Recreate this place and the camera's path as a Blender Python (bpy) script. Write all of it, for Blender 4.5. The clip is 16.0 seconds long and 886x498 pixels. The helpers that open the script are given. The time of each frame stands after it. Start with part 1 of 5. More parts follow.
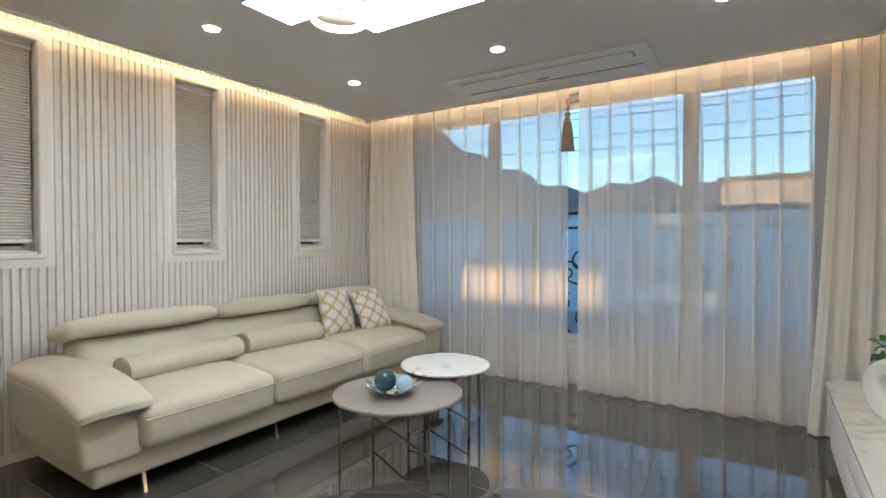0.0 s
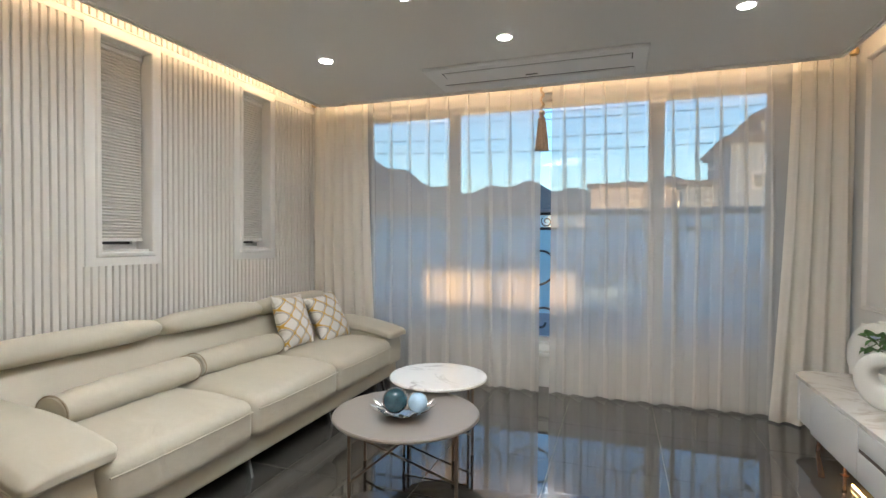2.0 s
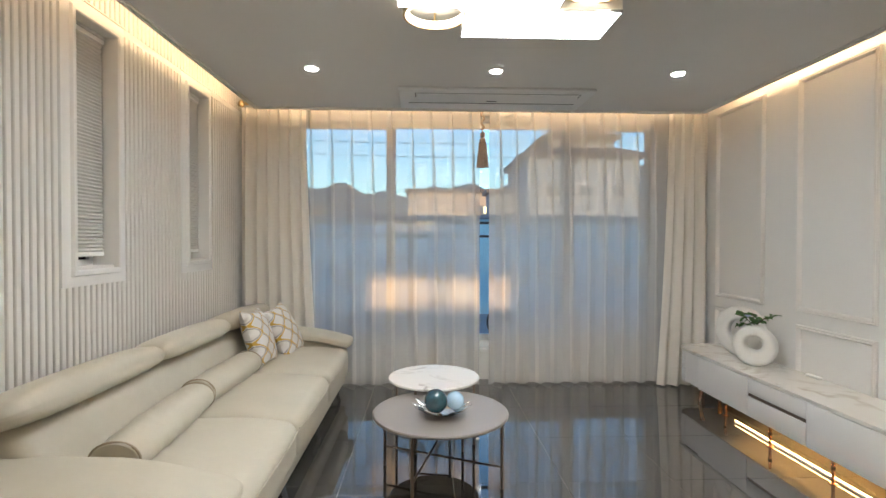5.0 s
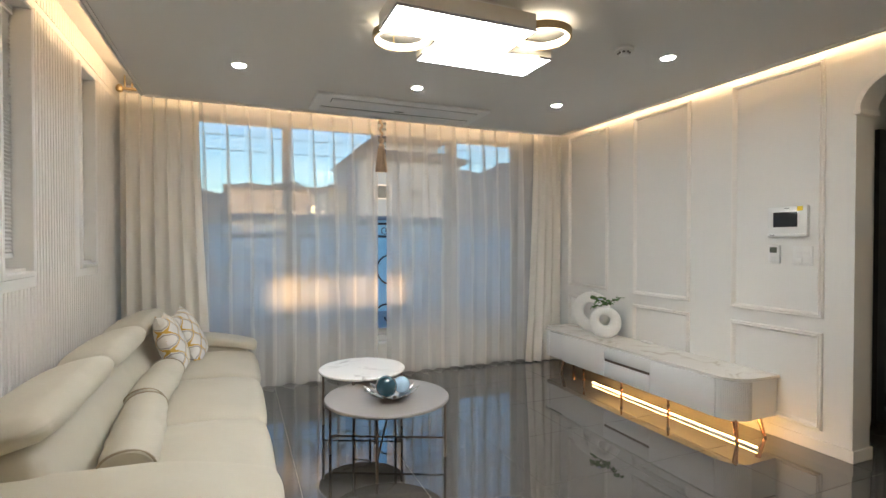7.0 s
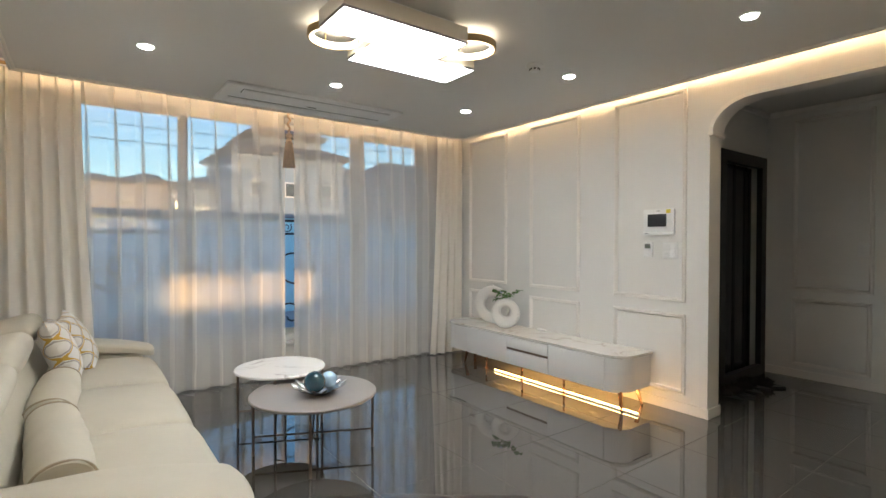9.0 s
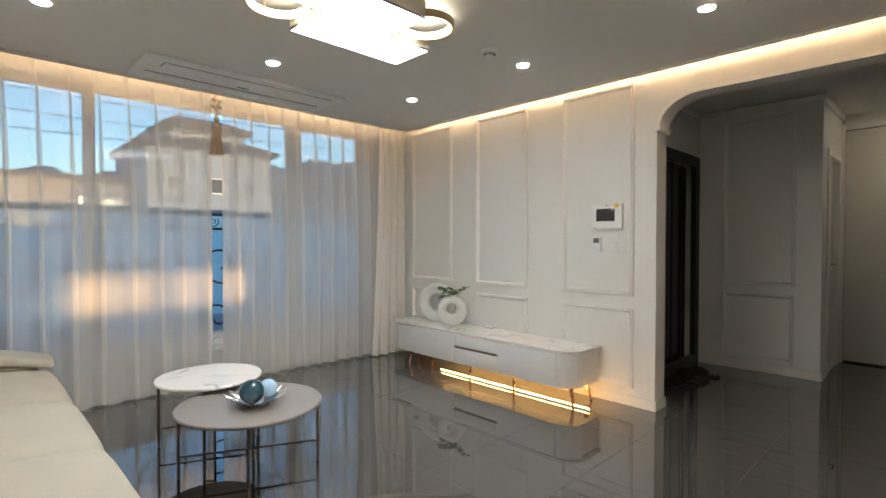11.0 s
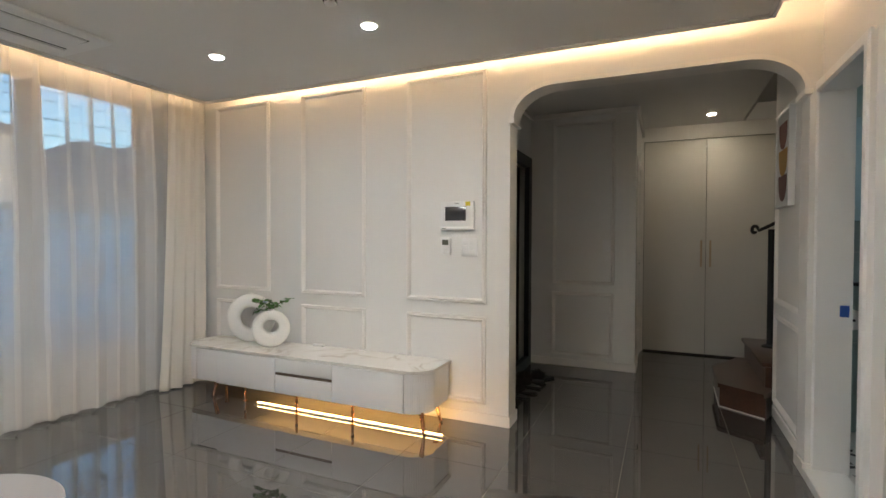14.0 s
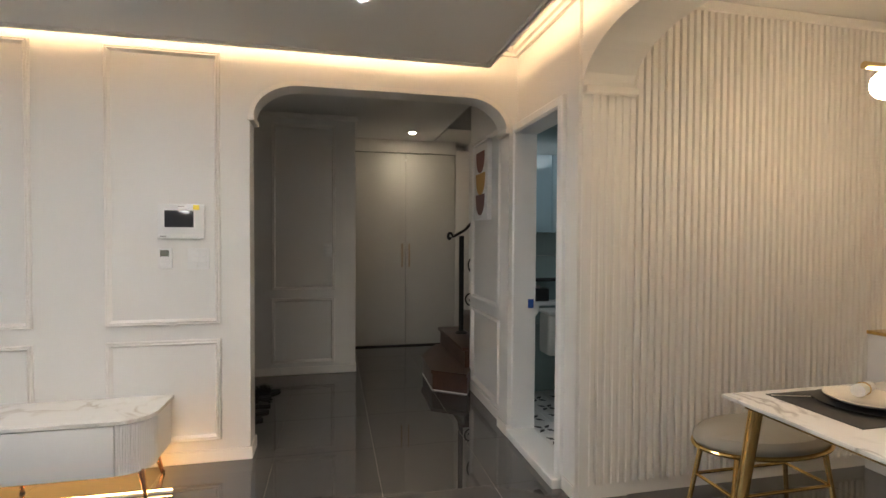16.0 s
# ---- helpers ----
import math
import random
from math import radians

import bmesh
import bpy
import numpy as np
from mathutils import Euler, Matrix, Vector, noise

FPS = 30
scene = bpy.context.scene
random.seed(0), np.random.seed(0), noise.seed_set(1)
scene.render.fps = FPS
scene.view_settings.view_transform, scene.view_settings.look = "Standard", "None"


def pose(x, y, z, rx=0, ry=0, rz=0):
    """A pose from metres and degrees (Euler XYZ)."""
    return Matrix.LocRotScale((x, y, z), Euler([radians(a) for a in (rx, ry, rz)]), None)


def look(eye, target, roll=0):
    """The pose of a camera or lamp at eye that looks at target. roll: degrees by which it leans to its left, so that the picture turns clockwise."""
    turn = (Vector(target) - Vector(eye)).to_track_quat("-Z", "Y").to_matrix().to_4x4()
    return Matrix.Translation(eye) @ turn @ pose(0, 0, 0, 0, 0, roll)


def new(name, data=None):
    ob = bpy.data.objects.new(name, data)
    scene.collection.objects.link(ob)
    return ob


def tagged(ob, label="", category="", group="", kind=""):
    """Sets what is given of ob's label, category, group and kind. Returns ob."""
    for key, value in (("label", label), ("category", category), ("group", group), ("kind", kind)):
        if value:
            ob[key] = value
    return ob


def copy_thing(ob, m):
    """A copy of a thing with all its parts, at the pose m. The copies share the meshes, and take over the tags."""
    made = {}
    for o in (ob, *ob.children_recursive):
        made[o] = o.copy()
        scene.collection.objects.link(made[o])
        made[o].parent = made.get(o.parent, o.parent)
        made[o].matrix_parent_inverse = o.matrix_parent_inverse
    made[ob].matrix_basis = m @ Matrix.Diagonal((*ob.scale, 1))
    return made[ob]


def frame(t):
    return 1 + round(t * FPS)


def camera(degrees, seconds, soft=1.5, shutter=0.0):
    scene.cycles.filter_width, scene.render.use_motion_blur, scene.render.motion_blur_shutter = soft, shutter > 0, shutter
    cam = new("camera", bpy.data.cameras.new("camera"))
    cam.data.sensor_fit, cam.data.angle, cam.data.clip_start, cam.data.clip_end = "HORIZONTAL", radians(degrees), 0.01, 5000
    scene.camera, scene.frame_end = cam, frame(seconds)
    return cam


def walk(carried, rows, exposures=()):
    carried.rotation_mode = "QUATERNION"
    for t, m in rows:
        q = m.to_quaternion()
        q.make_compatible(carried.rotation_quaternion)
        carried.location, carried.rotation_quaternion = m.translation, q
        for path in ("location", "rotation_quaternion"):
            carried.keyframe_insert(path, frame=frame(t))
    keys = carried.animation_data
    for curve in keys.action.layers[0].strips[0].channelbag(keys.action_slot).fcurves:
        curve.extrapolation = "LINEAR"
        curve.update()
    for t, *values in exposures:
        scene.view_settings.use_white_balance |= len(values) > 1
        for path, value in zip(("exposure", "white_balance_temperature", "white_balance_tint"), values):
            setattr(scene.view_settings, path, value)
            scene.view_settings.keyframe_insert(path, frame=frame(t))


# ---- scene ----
cam = camera(83.9, 16.0)
PATH = [
    (0, (0.115, 0.013, 1.255), (-0.976, 1.689, 1.216), 0.0),
    (0.5, (-0.073, -0.016, 1.242), (-1.022, 1.744, 1.205), -0.1),
    (1, (-0.304, -0.078, 1.245), (-1.145, 1.736, 1.206), 0.1),
    (1.5, (-0.464, -0.085, 1.236), (-1.228, 1.763, 1.203), 0.3),
    (2, (-0.647, -0.056, 1.262), (-1.316, 1.828, 1.221), 0.4),
    (2.5, (-0.805, -0.058, 1.278), (-1.356, 1.863, 1.232), 0.5),
    (3, (-1.042, -0.128, 1.274), (-1.448, 1.83, 1.239), 0.2),
    (3.2, (-1.112, -0.164, 1.279), (-1.475, 1.802, 1.243), 0.1),
    (5.3, (-1.867, -0.514, 1.324), (-1.693, 1.478, 1.295), 0.1),
    (5.5, (-1.941, -0.542, 1.332), (-1.698, 1.443, 1.299), 0.1),
    (6, (-2.141, -0.581, 1.322), (-1.735, 1.378, 1.294), 0.0),
    (6.5, (-2.343, -0.597, 1.318), (-1.755, 1.315, 1.289), 0.1),
    (7, (-2.501, -0.638, 1.308), (-1.734, 1.209, 1.279), 0.0),
    (7.5, (-2.627, -0.67, 1.303), (-1.7, 1.102, 1.277), 0.0),
    (8, (-2.702, -0.69, 1.304), (-1.66, 1.017, 1.272), 0.1),
    (8.5, (-2.766, -0.663, 1.293), (-1.638, 0.988, 1.263), -0.0),
    (9, (-2.812, -0.619, 1.286), (-1.626, 0.991, 1.256), 0.1),
    (11.5, (-2.76, -0.315, 1.245), (-1.315, 1.067, 1.211), 0.0),
    (12, (-2.655, -0.238, 1.254), (-1.162, 1.092, 1.217), -0.0),
    (12.5, (-2.573, -0.112, 1.25), (-1.012, 1.137, 1.211), 0.2),
    (13, (-2.526, 0.016, 1.248), (-0.872, 1.14, 1.211), 0.1),
    (13.5, (-2.448, 0.099, 1.26), (-0.714, 1.095, 1.221), 0.0),
    (14, (-2.369, 0.163, 1.271), (-0.543, 0.978, 1.234), 0.2),
    (14.5, (-2.295, 0.232, 1.313), (-0.383, 0.816, 1.271), 0.4),
    (15, (-2.269, 0.389, 1.323), (-0.291, 0.681, 1.289), 0.4),
    (15.5, (-2.298, 0.508, 1.342), (-0.299, 0.462, 1.301), 0.1),
    (16, (-2.323, 0.615, 1.354), (-0.371, 0.179, 1.307), 0.3),
]
walk(cam, [(t, look(eye, target, roll)) for t, eye, target, roll in PATH], [(0, 1.87, 6300, 6), (2.5, 1.87, 6460, 8), (6, 1.86, 6480, 7.5), (12.5, 1.87, 6480, 7), (14.5, 1.9, 6600, 10), (16, 1.88, 6650, 11)])

# ---- world, sun, lamps ----
SUN_TURN, SUN_UP = 3.0, 6.0          # degrees: heading from the south, height over the horizon
world = bpy.data.worlds.new("dusk")
scene.world = world
world.use_nodes = True
wn = world.node_tree
sky = wn.nodes.new("ShaderNodeTexSky")
sky.sky_type, sky.sun_disc = "NISHITA", False
sky.sun_elevation, sky.sun_rotation = radians(SUN_UP), radians(180 - SUN_TURN)
sky.air_density, sky.dust_density, sky.ozone_density = 1.0, 0.6, 3.0
wn.nodes["Background"].inputs[1].default_value = 0.13
wn.links.new(sky.outputs[0], wn.nodes["Background"].inputs[0])


def lamp(name, kind, m, energy, colour, **settings):
    data = bpy.data.lights.new(name, kind)
    data.energy, data.color = energy, colour
    for key, value in settings.items():
        if key == "size":
            data.size = value
        elif key == "size_y":
            data.shape, data.size_y = "RECTANGLE", value
        elif key == "angle":
            data.angle = value
        elif key == "spread":
            data.spread = value
    ob = new(name, data)
    ob.matrix_world = m
    return ob


su, sh = radians(SUN_UP), radians(SUN_TURN)
lamp("sun", "SUN", look((0, 0, 0), (math.sin(sh) * math.cos(su), math.cos(sh) * math.cos(su), -math.sin(su))), 1.0, (1.0, 0.58, 0.25), angle=radians(1.0))

WARM = (1.0, 0.665, 0.375)
COVE = 2.6
# led strips lying on the lowered ceiling, shining out and up at the walls
lamp("cove_led", "AREA", look((0.60, 1.63, 2.535), (0.80, 1.63, 2.545)), COVE * 1.7, WARM, size=3.8, size_y=0.05)
lamp("cove_led", "AREA", look((-3.10, 1.70, 2.535), (-3.30, 1.70, 2.545)), COVE * 1.35, WARM, size=4.0, size_y=0.05)
lamp("cove_led", "AREA", look((-1.27, 3.68, 2.535), (-1.27, 3.9, 2.54)), COVE * 1.1, WARM, size=3.6, size_y=0.05)
lamp("cove_led", "AREA", look((-1.25, -0.26, 2.535), (-1.25, -0.46, 2.545)), COVE * 1.5, WARM, size=3.7, size_y=0.05)


# the strip under the console throws its light back at the wall
lamp("console_led", "AREA", look((0.512, 2.22, 0.022), (0.84, 2.22, 0.10)), 0.75, (1.0, 0.52, 0.15), size=1.55, size_y=0.012)


# ---- materials ----
def material(name, colour, rough=0.5, metal=0.0, vary=0.06, scale=3.0, grain=120.0, bump=0.0, spec=0.5, other=None, coat=0.0, per_object=0.0, crease=0.0):
    """A principled paint, metal or stone with large and fine variation and a fine relief."""
    m = bpy.data.materials.new(name)
    m.use_nodes = True
    nt = m.node_tree
    b = nt.nodes["Principled BSDF"]
    b.inputs["Roughness"].default_value = rough
    b.inputs["Metallic"].default_value = metal
    b.inputs["Specular IOR Level"].default_value = spec
    b.inputs["Coat Weight"].default_value = coat
    co = nt.nodes.new("ShaderNodeTexCoord")
    big = nt.nodes.new("ShaderNodeTexNoise")
    big.inputs["Scale"].default_value, big.inputs["Detail"].default_value = scale, 4
    fine = nt.nodes.new("ShaderNodeTexNoise")
    fine.inputs["Scale"].default_value, fine.inputs["Detail"].default_value = grain, 3
    nt.links.new(co.outputs["Object"], big.inputs["Vector"])
    nt.links.new(co.outputs["Object"], fine.inputs["Vector"])
    add = nt.nodes.new("ShaderNodeMix")
    add.data_type = "FLOAT"
    add.inputs[0].default_value = 0.35
    nt.links.new(big.outputs["Fac"], add.inputs[2])
    nt.links.new(fine.outputs["Fac"], add.inputs[3])
    ramp = nt.nodes.new("ShaderNodeValToRGB")
    lo = [c * (1 - vary) for c in colour]
    hi = [min(1, c * (1 + vary)) for c in colour] if other is None else other
    ramp.color_ramp.elements[0].position, ramp.color_ramp.elements[0].color = 0.3, (*lo, 1)
    ramp.color_ramp.elements[1].position, ramp.color_ramp.elements[1].color = 0.7, (*hi, 1)
    nt.links.new(add.outputs[0], ramp.inputs[0])
    out = ramp.outputs[0]
    if per_object:
        info = nt.nodes.new("ShaderNodeObjectInfo")
        hsv = nt.nodes.new("ShaderNodeHueSaturation")
        rng = nt.nodes.new("ShaderNodeMapRange")
        rng.inputs["To Min"].default_value, rng.inputs["To Max"].default_value = 1 - per_object, 1 + per_object
        nt.links.new(info.outputs["Random"], rng.inputs["Value"])
        nt.links.new(rng.outputs[0], hsv.inputs["Value"])
        nt.links.new(out, hsv.inputs["Color"])
        out = hsv.outputs[0]
    nt.links.new(out, b.inputs["Base Color"])
    if bump:
        bp = nt.nodes.new("ShaderNodeBump")
        bp.inputs["Strength"].default_value, bp.inputs["Distance"].default_value = bump, 0.002
        nt.links.new(fine.outputs["Fac"], bp.inputs["Height"])
        nt.links.new(bp.outputs[0], b.inputs["Normal"])
        if crease:
            fold, soft = nt.nodes.new("ShaderNodeTexNoise"), nt.nodes.new("ShaderNodeBump")
            fold.inputs["Scale"].default_value, fold.inputs["Detail"].default_value, fold.inputs["Distortion"].default_value = 7.0, 3, 0.8
            soft.inputs["Strength"].default_value, soft.inputs["Distance"].default_value = crease, 0.012
            nt.links.new(co.outputs["Object"], fold.inputs["Vector"])
            nt.links.new(fold.outputs["Fac"], soft.inputs["Height"])
            nt.links.new(soft.outputs[0], bp.inputs["Normal"])
    return m


def glow(name, colour, strength):
    m = bpy.data.materials.new(name)
    m.use_nodes = True
    b = m.node_tree.nodes["Principled BSDF"]
    b.inputs["Base Color"].default_value = (0.8, 0.8, 0.8, 1)
    b.inputs["Emission Color"].default_value = (*colour, 1)
    b.inputs["Emission Strength"].default_value = strength
    return m


def marble(name, base, vein, scale, width=0.04):
    m = material(name, base, 0.16, vary=0.03, scale=1.5)
    nt = m.node_tree
    b = nt.nodes["Principled BSDF"]
    co = nt.nodes["Texture Coordinate"]
    warp = nt.nodes.new("ShaderNodeTexNoise")
    warp.inputs["Scale"].default_value, warp.inputs["Detail"].default_value, warp.inputs["Distortion"].default_value = scale, 5, 1.4
    nt.links.new(co.outputs["Object"], warp.inputs["Vector"])
    sub = nt.nodes.new("ShaderNodeMath")
    sub.operation = "SUBTRACT"
    sub.inputs[1].default_value = 0.52
    ab = nt.nodes.new("ShaderNodeMath")
    ab.operation = "ABSOLUTE"
    rng = nt.nodes.new("ShaderNodeMapRange")
    rng.inputs["From Min"].default_value, rng.inputs["From Max"].default_value = 0.0, width
    rng.inputs["To Min"].default_value, rng.inputs["To Max"].default_value = 1.0, 0.0
    patch = nt.nodes.new("ShaderNodeTexNoise")
    patch.inputs["Scale"].default_value = scale * 1.7
    nt.links.new(co.outputs["Object"], patch.inputs["Vector"])
    gate = nt.nodes.new("ShaderNodeMapRange")
    gate.inputs["From Min"].default_value, gate.inputs["From Max"].default_value = 0.42, 0.62
    nt.links.new(patch.outputs["Fac"], gate.inputs["Value"])
    mul = nt.nodes.new("ShaderNodeMath")
    mul.operation = "MULTIPLY"
    mix = nt.nodes.new("ShaderNodeMix")
    mix.data_type = "RGBA"
    nt.links.new(warp.outputs["Fac"], sub.inputs[0])
    nt.links.new(sub.outputs[0], ab.inputs[0])
    nt.links.new(ab.outputs[0], rng.inputs["Value"])
    nt.links.new(rng.outputs[0], mul.inputs[0])
    nt.links.new(gate.outputs[0], mul.inputs[1])
    nt.links.new(mul.outputs[0], mix.inputs[0])
    mix.inputs[6].default_value, mix.inputs[7].default_value = (*base, 1), (*vein, 1)
    nt.links.new(mix.outputs[2], b.inputs["Base Color"])
    return m


def cloth(name, colour, clear, weave=900.0, back=0.5):
    """Woven cloth: light passes through the holes, the threads scatter it to both sides."""
    m = bpy.data.materials.new(name)
    m.use_nodes = True
    nt = m.node_tree
    nt.nodes.remove(nt.nodes["Principled BSDF"])
    out = nt.nodes["Material Output"]
    dif, tra, hole = (nt.nodes.new("ShaderNodeBsdf" + k) for k in ("Diffuse", "Translucent", "Transparent"))
    co, noi = nt.nodes.new("ShaderNodeTexCoord"), nt.nodes.new("ShaderNodeTexNoise")
    noi.inputs["Scale"].default_value, noi.inputs["Detail"].default_value = weave, 2
    nt.links.new(co.outputs["Object"], noi.inputs["Vector"])
    ramp = nt.nodes.new("ShaderNodeValToRGB")
    ramp.color_ramp.elements[0].color = (*[c * 0.9 for c in colour], 1)
    ramp.color_ramp.elements[1].color = (*colour, 1)
    nt.links.new(noi.outputs["Fac"], ramp.inputs[0])
    nt.links.new(ramp.outputs[0], dif.inputs[0])
    nt.links.new(ramp.outputs[0], tra.inputs[0])
    mix1, mix2 = nt.nodes.new("ShaderNodeMixShader"), nt.nodes.new("ShaderNodeMixShader")
    mix1.inputs[0].default_value = back
    nt.links.new(dif.outputs[0], mix1.inputs[1])
    nt.links.new(tra.outputs[0], mix1.inputs[2])
    mix2.inputs[0].default_value = clear
    nt.links.new(mix1.outputs[0], mix2.inputs[1])
    nt.links.new(hole.outputs[0], mix2.inputs[2])
    nt.links.new(mix2.outputs[0], out.inputs[0])
    return m


M = {}
M["wall"] = material("wall_paint", (0.76, 0.75, 0.725), 0.6, vary=0.015, scale=1.2, grain=260, bump=0.08)
M["slat"] = material("slat_paint", (0.76, 0.745, 0.715), 0.45, vary=0.02, scale=2, grain=200, bump=0.05)
M["trim"] = material("trim_paint", (0.81, 0.785, 0.75), 0.4, vary=0.015, grain=180, bump=0.03)
M["white"] = material("white_frame", (0.80, 0.80, 0.79), 0.35, vary=0.015, bump=0.02)
M["ceiling"] = material("ceiling_paint", (0.74, 0.73, 0.71), 0.7, vary=0.015, scale=1.0, grain=300, bump=0.1)
M["tile"] = material("polished_grey_tile", (0.080, 0.075, 0.069), 0.012, vary=0.04, scale=2.5, grain=420, spec=1.0, coat=0.4, per_object=0.05)
M["grout"] = material("grout", (0.34, 0.31, 0.27), 0.8, vary=0.1)
M["leather"] = material("cream_leather", (0.55, 0.515, 0.43), 0.55, vary=0.05, scale=5, grain=520, bump=0.22, crease=0.35)
M["seam"] = material("leather_seam", (0.36, 0.31, 0.23), 0.6)
M["chrome"] = material("chrome", (0.60, 0.60, 0.61), 0.25, 1.0, vary=0.02)
M["bronze"] = material("bronze_paint", (0.20, 0.15, 0.12), 0.35, 0.6, vary=0.05)
M["taupe"] = material("taupe_table_top", (0.27, 0.245, 0.225), 0.32, vary=0.02, grain=300)
M["rose"] = material("rose_gold", (0.75, 0.42, 0.27), 0.22, 1.0, vary=0.03)
M["gold"] = material("polished_gold", (0.78, 0.52, 0.20), 0.18, 1.0, vary=0.04)
M["brass"] = material("antique_brass", (0.62, 0.47, 0.25), 0.35, 1.0, vary=0.08)
M["marble_t"] = marble("white_marble", (0.80, 0.79, 0.77), (0.46, 0.44, 0.42), 2.6, 0.028)
M["marble_c"] = marble("console_marble", (0.79, 0.77, 0.73), (0.58, 0.53, 0.46), 2.6, 0.05)
M["console"] = material("satin_white_lacquer", (0.78, 0.77, 0.76), 0.4, vary=0.01)
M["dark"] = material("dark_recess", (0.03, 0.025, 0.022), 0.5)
M["black"] = material("black_powder_coat", (0.012, 0.012, 0.013), 0.4, vary=0.1)
M["iron"] = material("wrought_iron", (0.02, 0.02, 0.022), 0.5, 0.3, vary=0.15, bump=0.2)
M["ceramic"] = material("matt_ceramic", (0.80, 0.79, 0.76), 0.6, vary=0.02, grain=90, bump=0.25)
M["leaf"] = material("leaf_green", (0.09, 0.20, 0.055), 0.45, vary=0.3, scale=20)
M["stem"] = material("stem", (0.10, 0.09, 0.04), 0.6)
M["petal"] = material("pale_blue_petal", (0.45, 0.52, 0.68), 0.6, vary=0.1)
M["teal"] = material("teal_glaze", (0.018, 0.065, 0.09), 0.12, vary=0.25, scale=30, coat=0.5)
M["pale"] = material("pale_blue_glaze", (0.38, 0.56, 0.74), 0.12, vary=0.08, scale=25, coat=0.5)
M["silver"] = material("silver", (0.80, 0.79, 0.77), 0.16, 1.0, vary=0.03)
M["drape"] = cloth("cream_drape", (0.88, 0.845, 0.78), 0.0, 700, 0.12)
M["sheer"] = cloth("sheer_voile", (0.95, 0.94, 0.92), 0.50, 900, 0.12)
M["hem"] = cloth("voile_hem", (0.90, 0.88, 0.84), 0.35, 900, 0.3)
M["pleat"] = cloth("voile_pleat", (0.94, 0.92, 0.88), 0.42, 900, 0.25)
M["tassel"] = material("tassel_thread", (0.55, 0.42, 0.30), 0.7, vary=0.2, scale=40, bump=0.4)
M["blind"] = material("cellular_blind", (0.66, 0.65, 0.63), 0.7, vary=0.03, grain=400, bump=0.1)
M["plastic"] = material("white_plastic", (0.78, 0.78, 0.77), 0.35, vary=0.01)
M["screen"] = material("dark_screen", (0.03, 0.03, 0.035), 0.12, vary=0.05)
M["lcd"] = material("lcd", (0.12, 0.13, 0.11), 0.25)
M["yellow"] = material("yellow_sticker", (0.75, 0.60, 0.04), 0.5)
M["walnut"] = material("dark_walnut", (0.075, 0.035, 0.022), 0.3, vary=0.35, scale=6, grain=80, bump=0.1, coat=0.3)
M["closet"] = material("closet_door", (0.66, 0.64, 0.60), 0.45, vary=0.01)
M["sand"] = material("sand_handle", (0.55, 0.43, 0.30), 0.4, vary=0.03)
M["shade"] = material("lamp_housing", (0.74, 0.69, 0.60), 0.4, vary=0.02)
M["lit"] = glow("panel_light", (0.96, 0.985, 1.0), 8.4)
M["ring_lit"] = glow("ring_light", (1.0, 0.86, 0.66), 2.6)
M["spot_lit"] = glow("downlight_lens", (1.0, 0.99, 0.97), 38.0)
M["hall_lit"] = glow("hall_downlight_lens", (1.0, 0.84, 0.62), 54.0)
M["led"] = glow("warm_led", (1.0, 0.56, 0.18), 10.0)
M["globe"] = glow("globe_lit", (1.0, 0.74, 0.45), 16.0)
M["bath_tile"] = material("sage_bath_tile", (0.36, 0.46, 0.46), 0.2, vary=0.05, per_object=0.04)
M["bath_gloss"] = material("blue_grey_gloss", (0.40, 0.54, 0.60), 0.15, vary=0.03)
M["bath_floor"] = material("white_floor_tile", (0.72, 0.71, 0.69), 0.3, vary=0.04)
M["tape"] = material("blue_tape", (0.02, 0.08, 0.35), 0.5)
M["paper"] = material("paper", (0.80, 0.79, 0.77), 0.8)
M["fur"] = material("black_fur", (0.015, 0.014, 0.014), 0.9, vary=0.3, scale=40)
M["seat"] = material("grey_leather_seat", (0.30, 0.28, 0.24), 0.45, vary=0.04, grain=400, bump=0.15)
M["mat"] = material("charcoal_placemat", (0.035, 0.035, 0.037), 0.6, vary=0.15, grain=600, bump=0.4)
M["plate"] = material("cream_plate", (0.74, 0.70, 0.63), 0.2)
M["rust"] = material("print_rust", (0.24, 0.10, 0.08), 0.7)
M["ochre"] = material("print_ochre", (0.55, 0.32, 0.10), 0.7)
M["plum"] = material("print_plum", (0.20, 0.10, 0.09), 0.7)
M["pane"] = material("window_glass", (1, 1, 1), 0.0)
M["pane"].node_tree.nodes["Principled BSDF"].inputs["Transmission Weight"].default_value = 1.0
M["pane"].node_tree.nodes["Principled BSDF"].inputs["IOR"].default_value = 1.45
M["grout_w"] = material("pale_plaster", (0.7, 0.7, 0.68), 0.7)
# outdoors
M["earth"] = material("concrete_ground", (0.34, 0.35, 0.36), 0.85, vary=0.2, scale=0.4, grain=12)
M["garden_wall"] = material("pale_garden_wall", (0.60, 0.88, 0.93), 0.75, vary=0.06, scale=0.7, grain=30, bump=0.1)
M["coping"] = material("grey_coping", (0.24, 0.25, 0.27), 0.7, vary=0.1)
M["plaster"] = material("cream_plaster", (0.46, 0.43, 0.40), 0.8, vary=0.06, scale=0.5, grain=10)
# white walls; the blue-grey of dusk shade is put into the base colour
M["plaster_shaded"] = material("shaded_white_plaster", (0.28, 0.35, 0.42), 0.8, vary=0.06, scale=0.5, grain=10)
M["roof"] = material("grey_roof", (0.16, 0.15, 0.15), 0.8, vary=0.15, scale=0.8, grain=14)
M["house_glass"] = material("house_window", (0.05, 0.06, 0.08), 0.1)
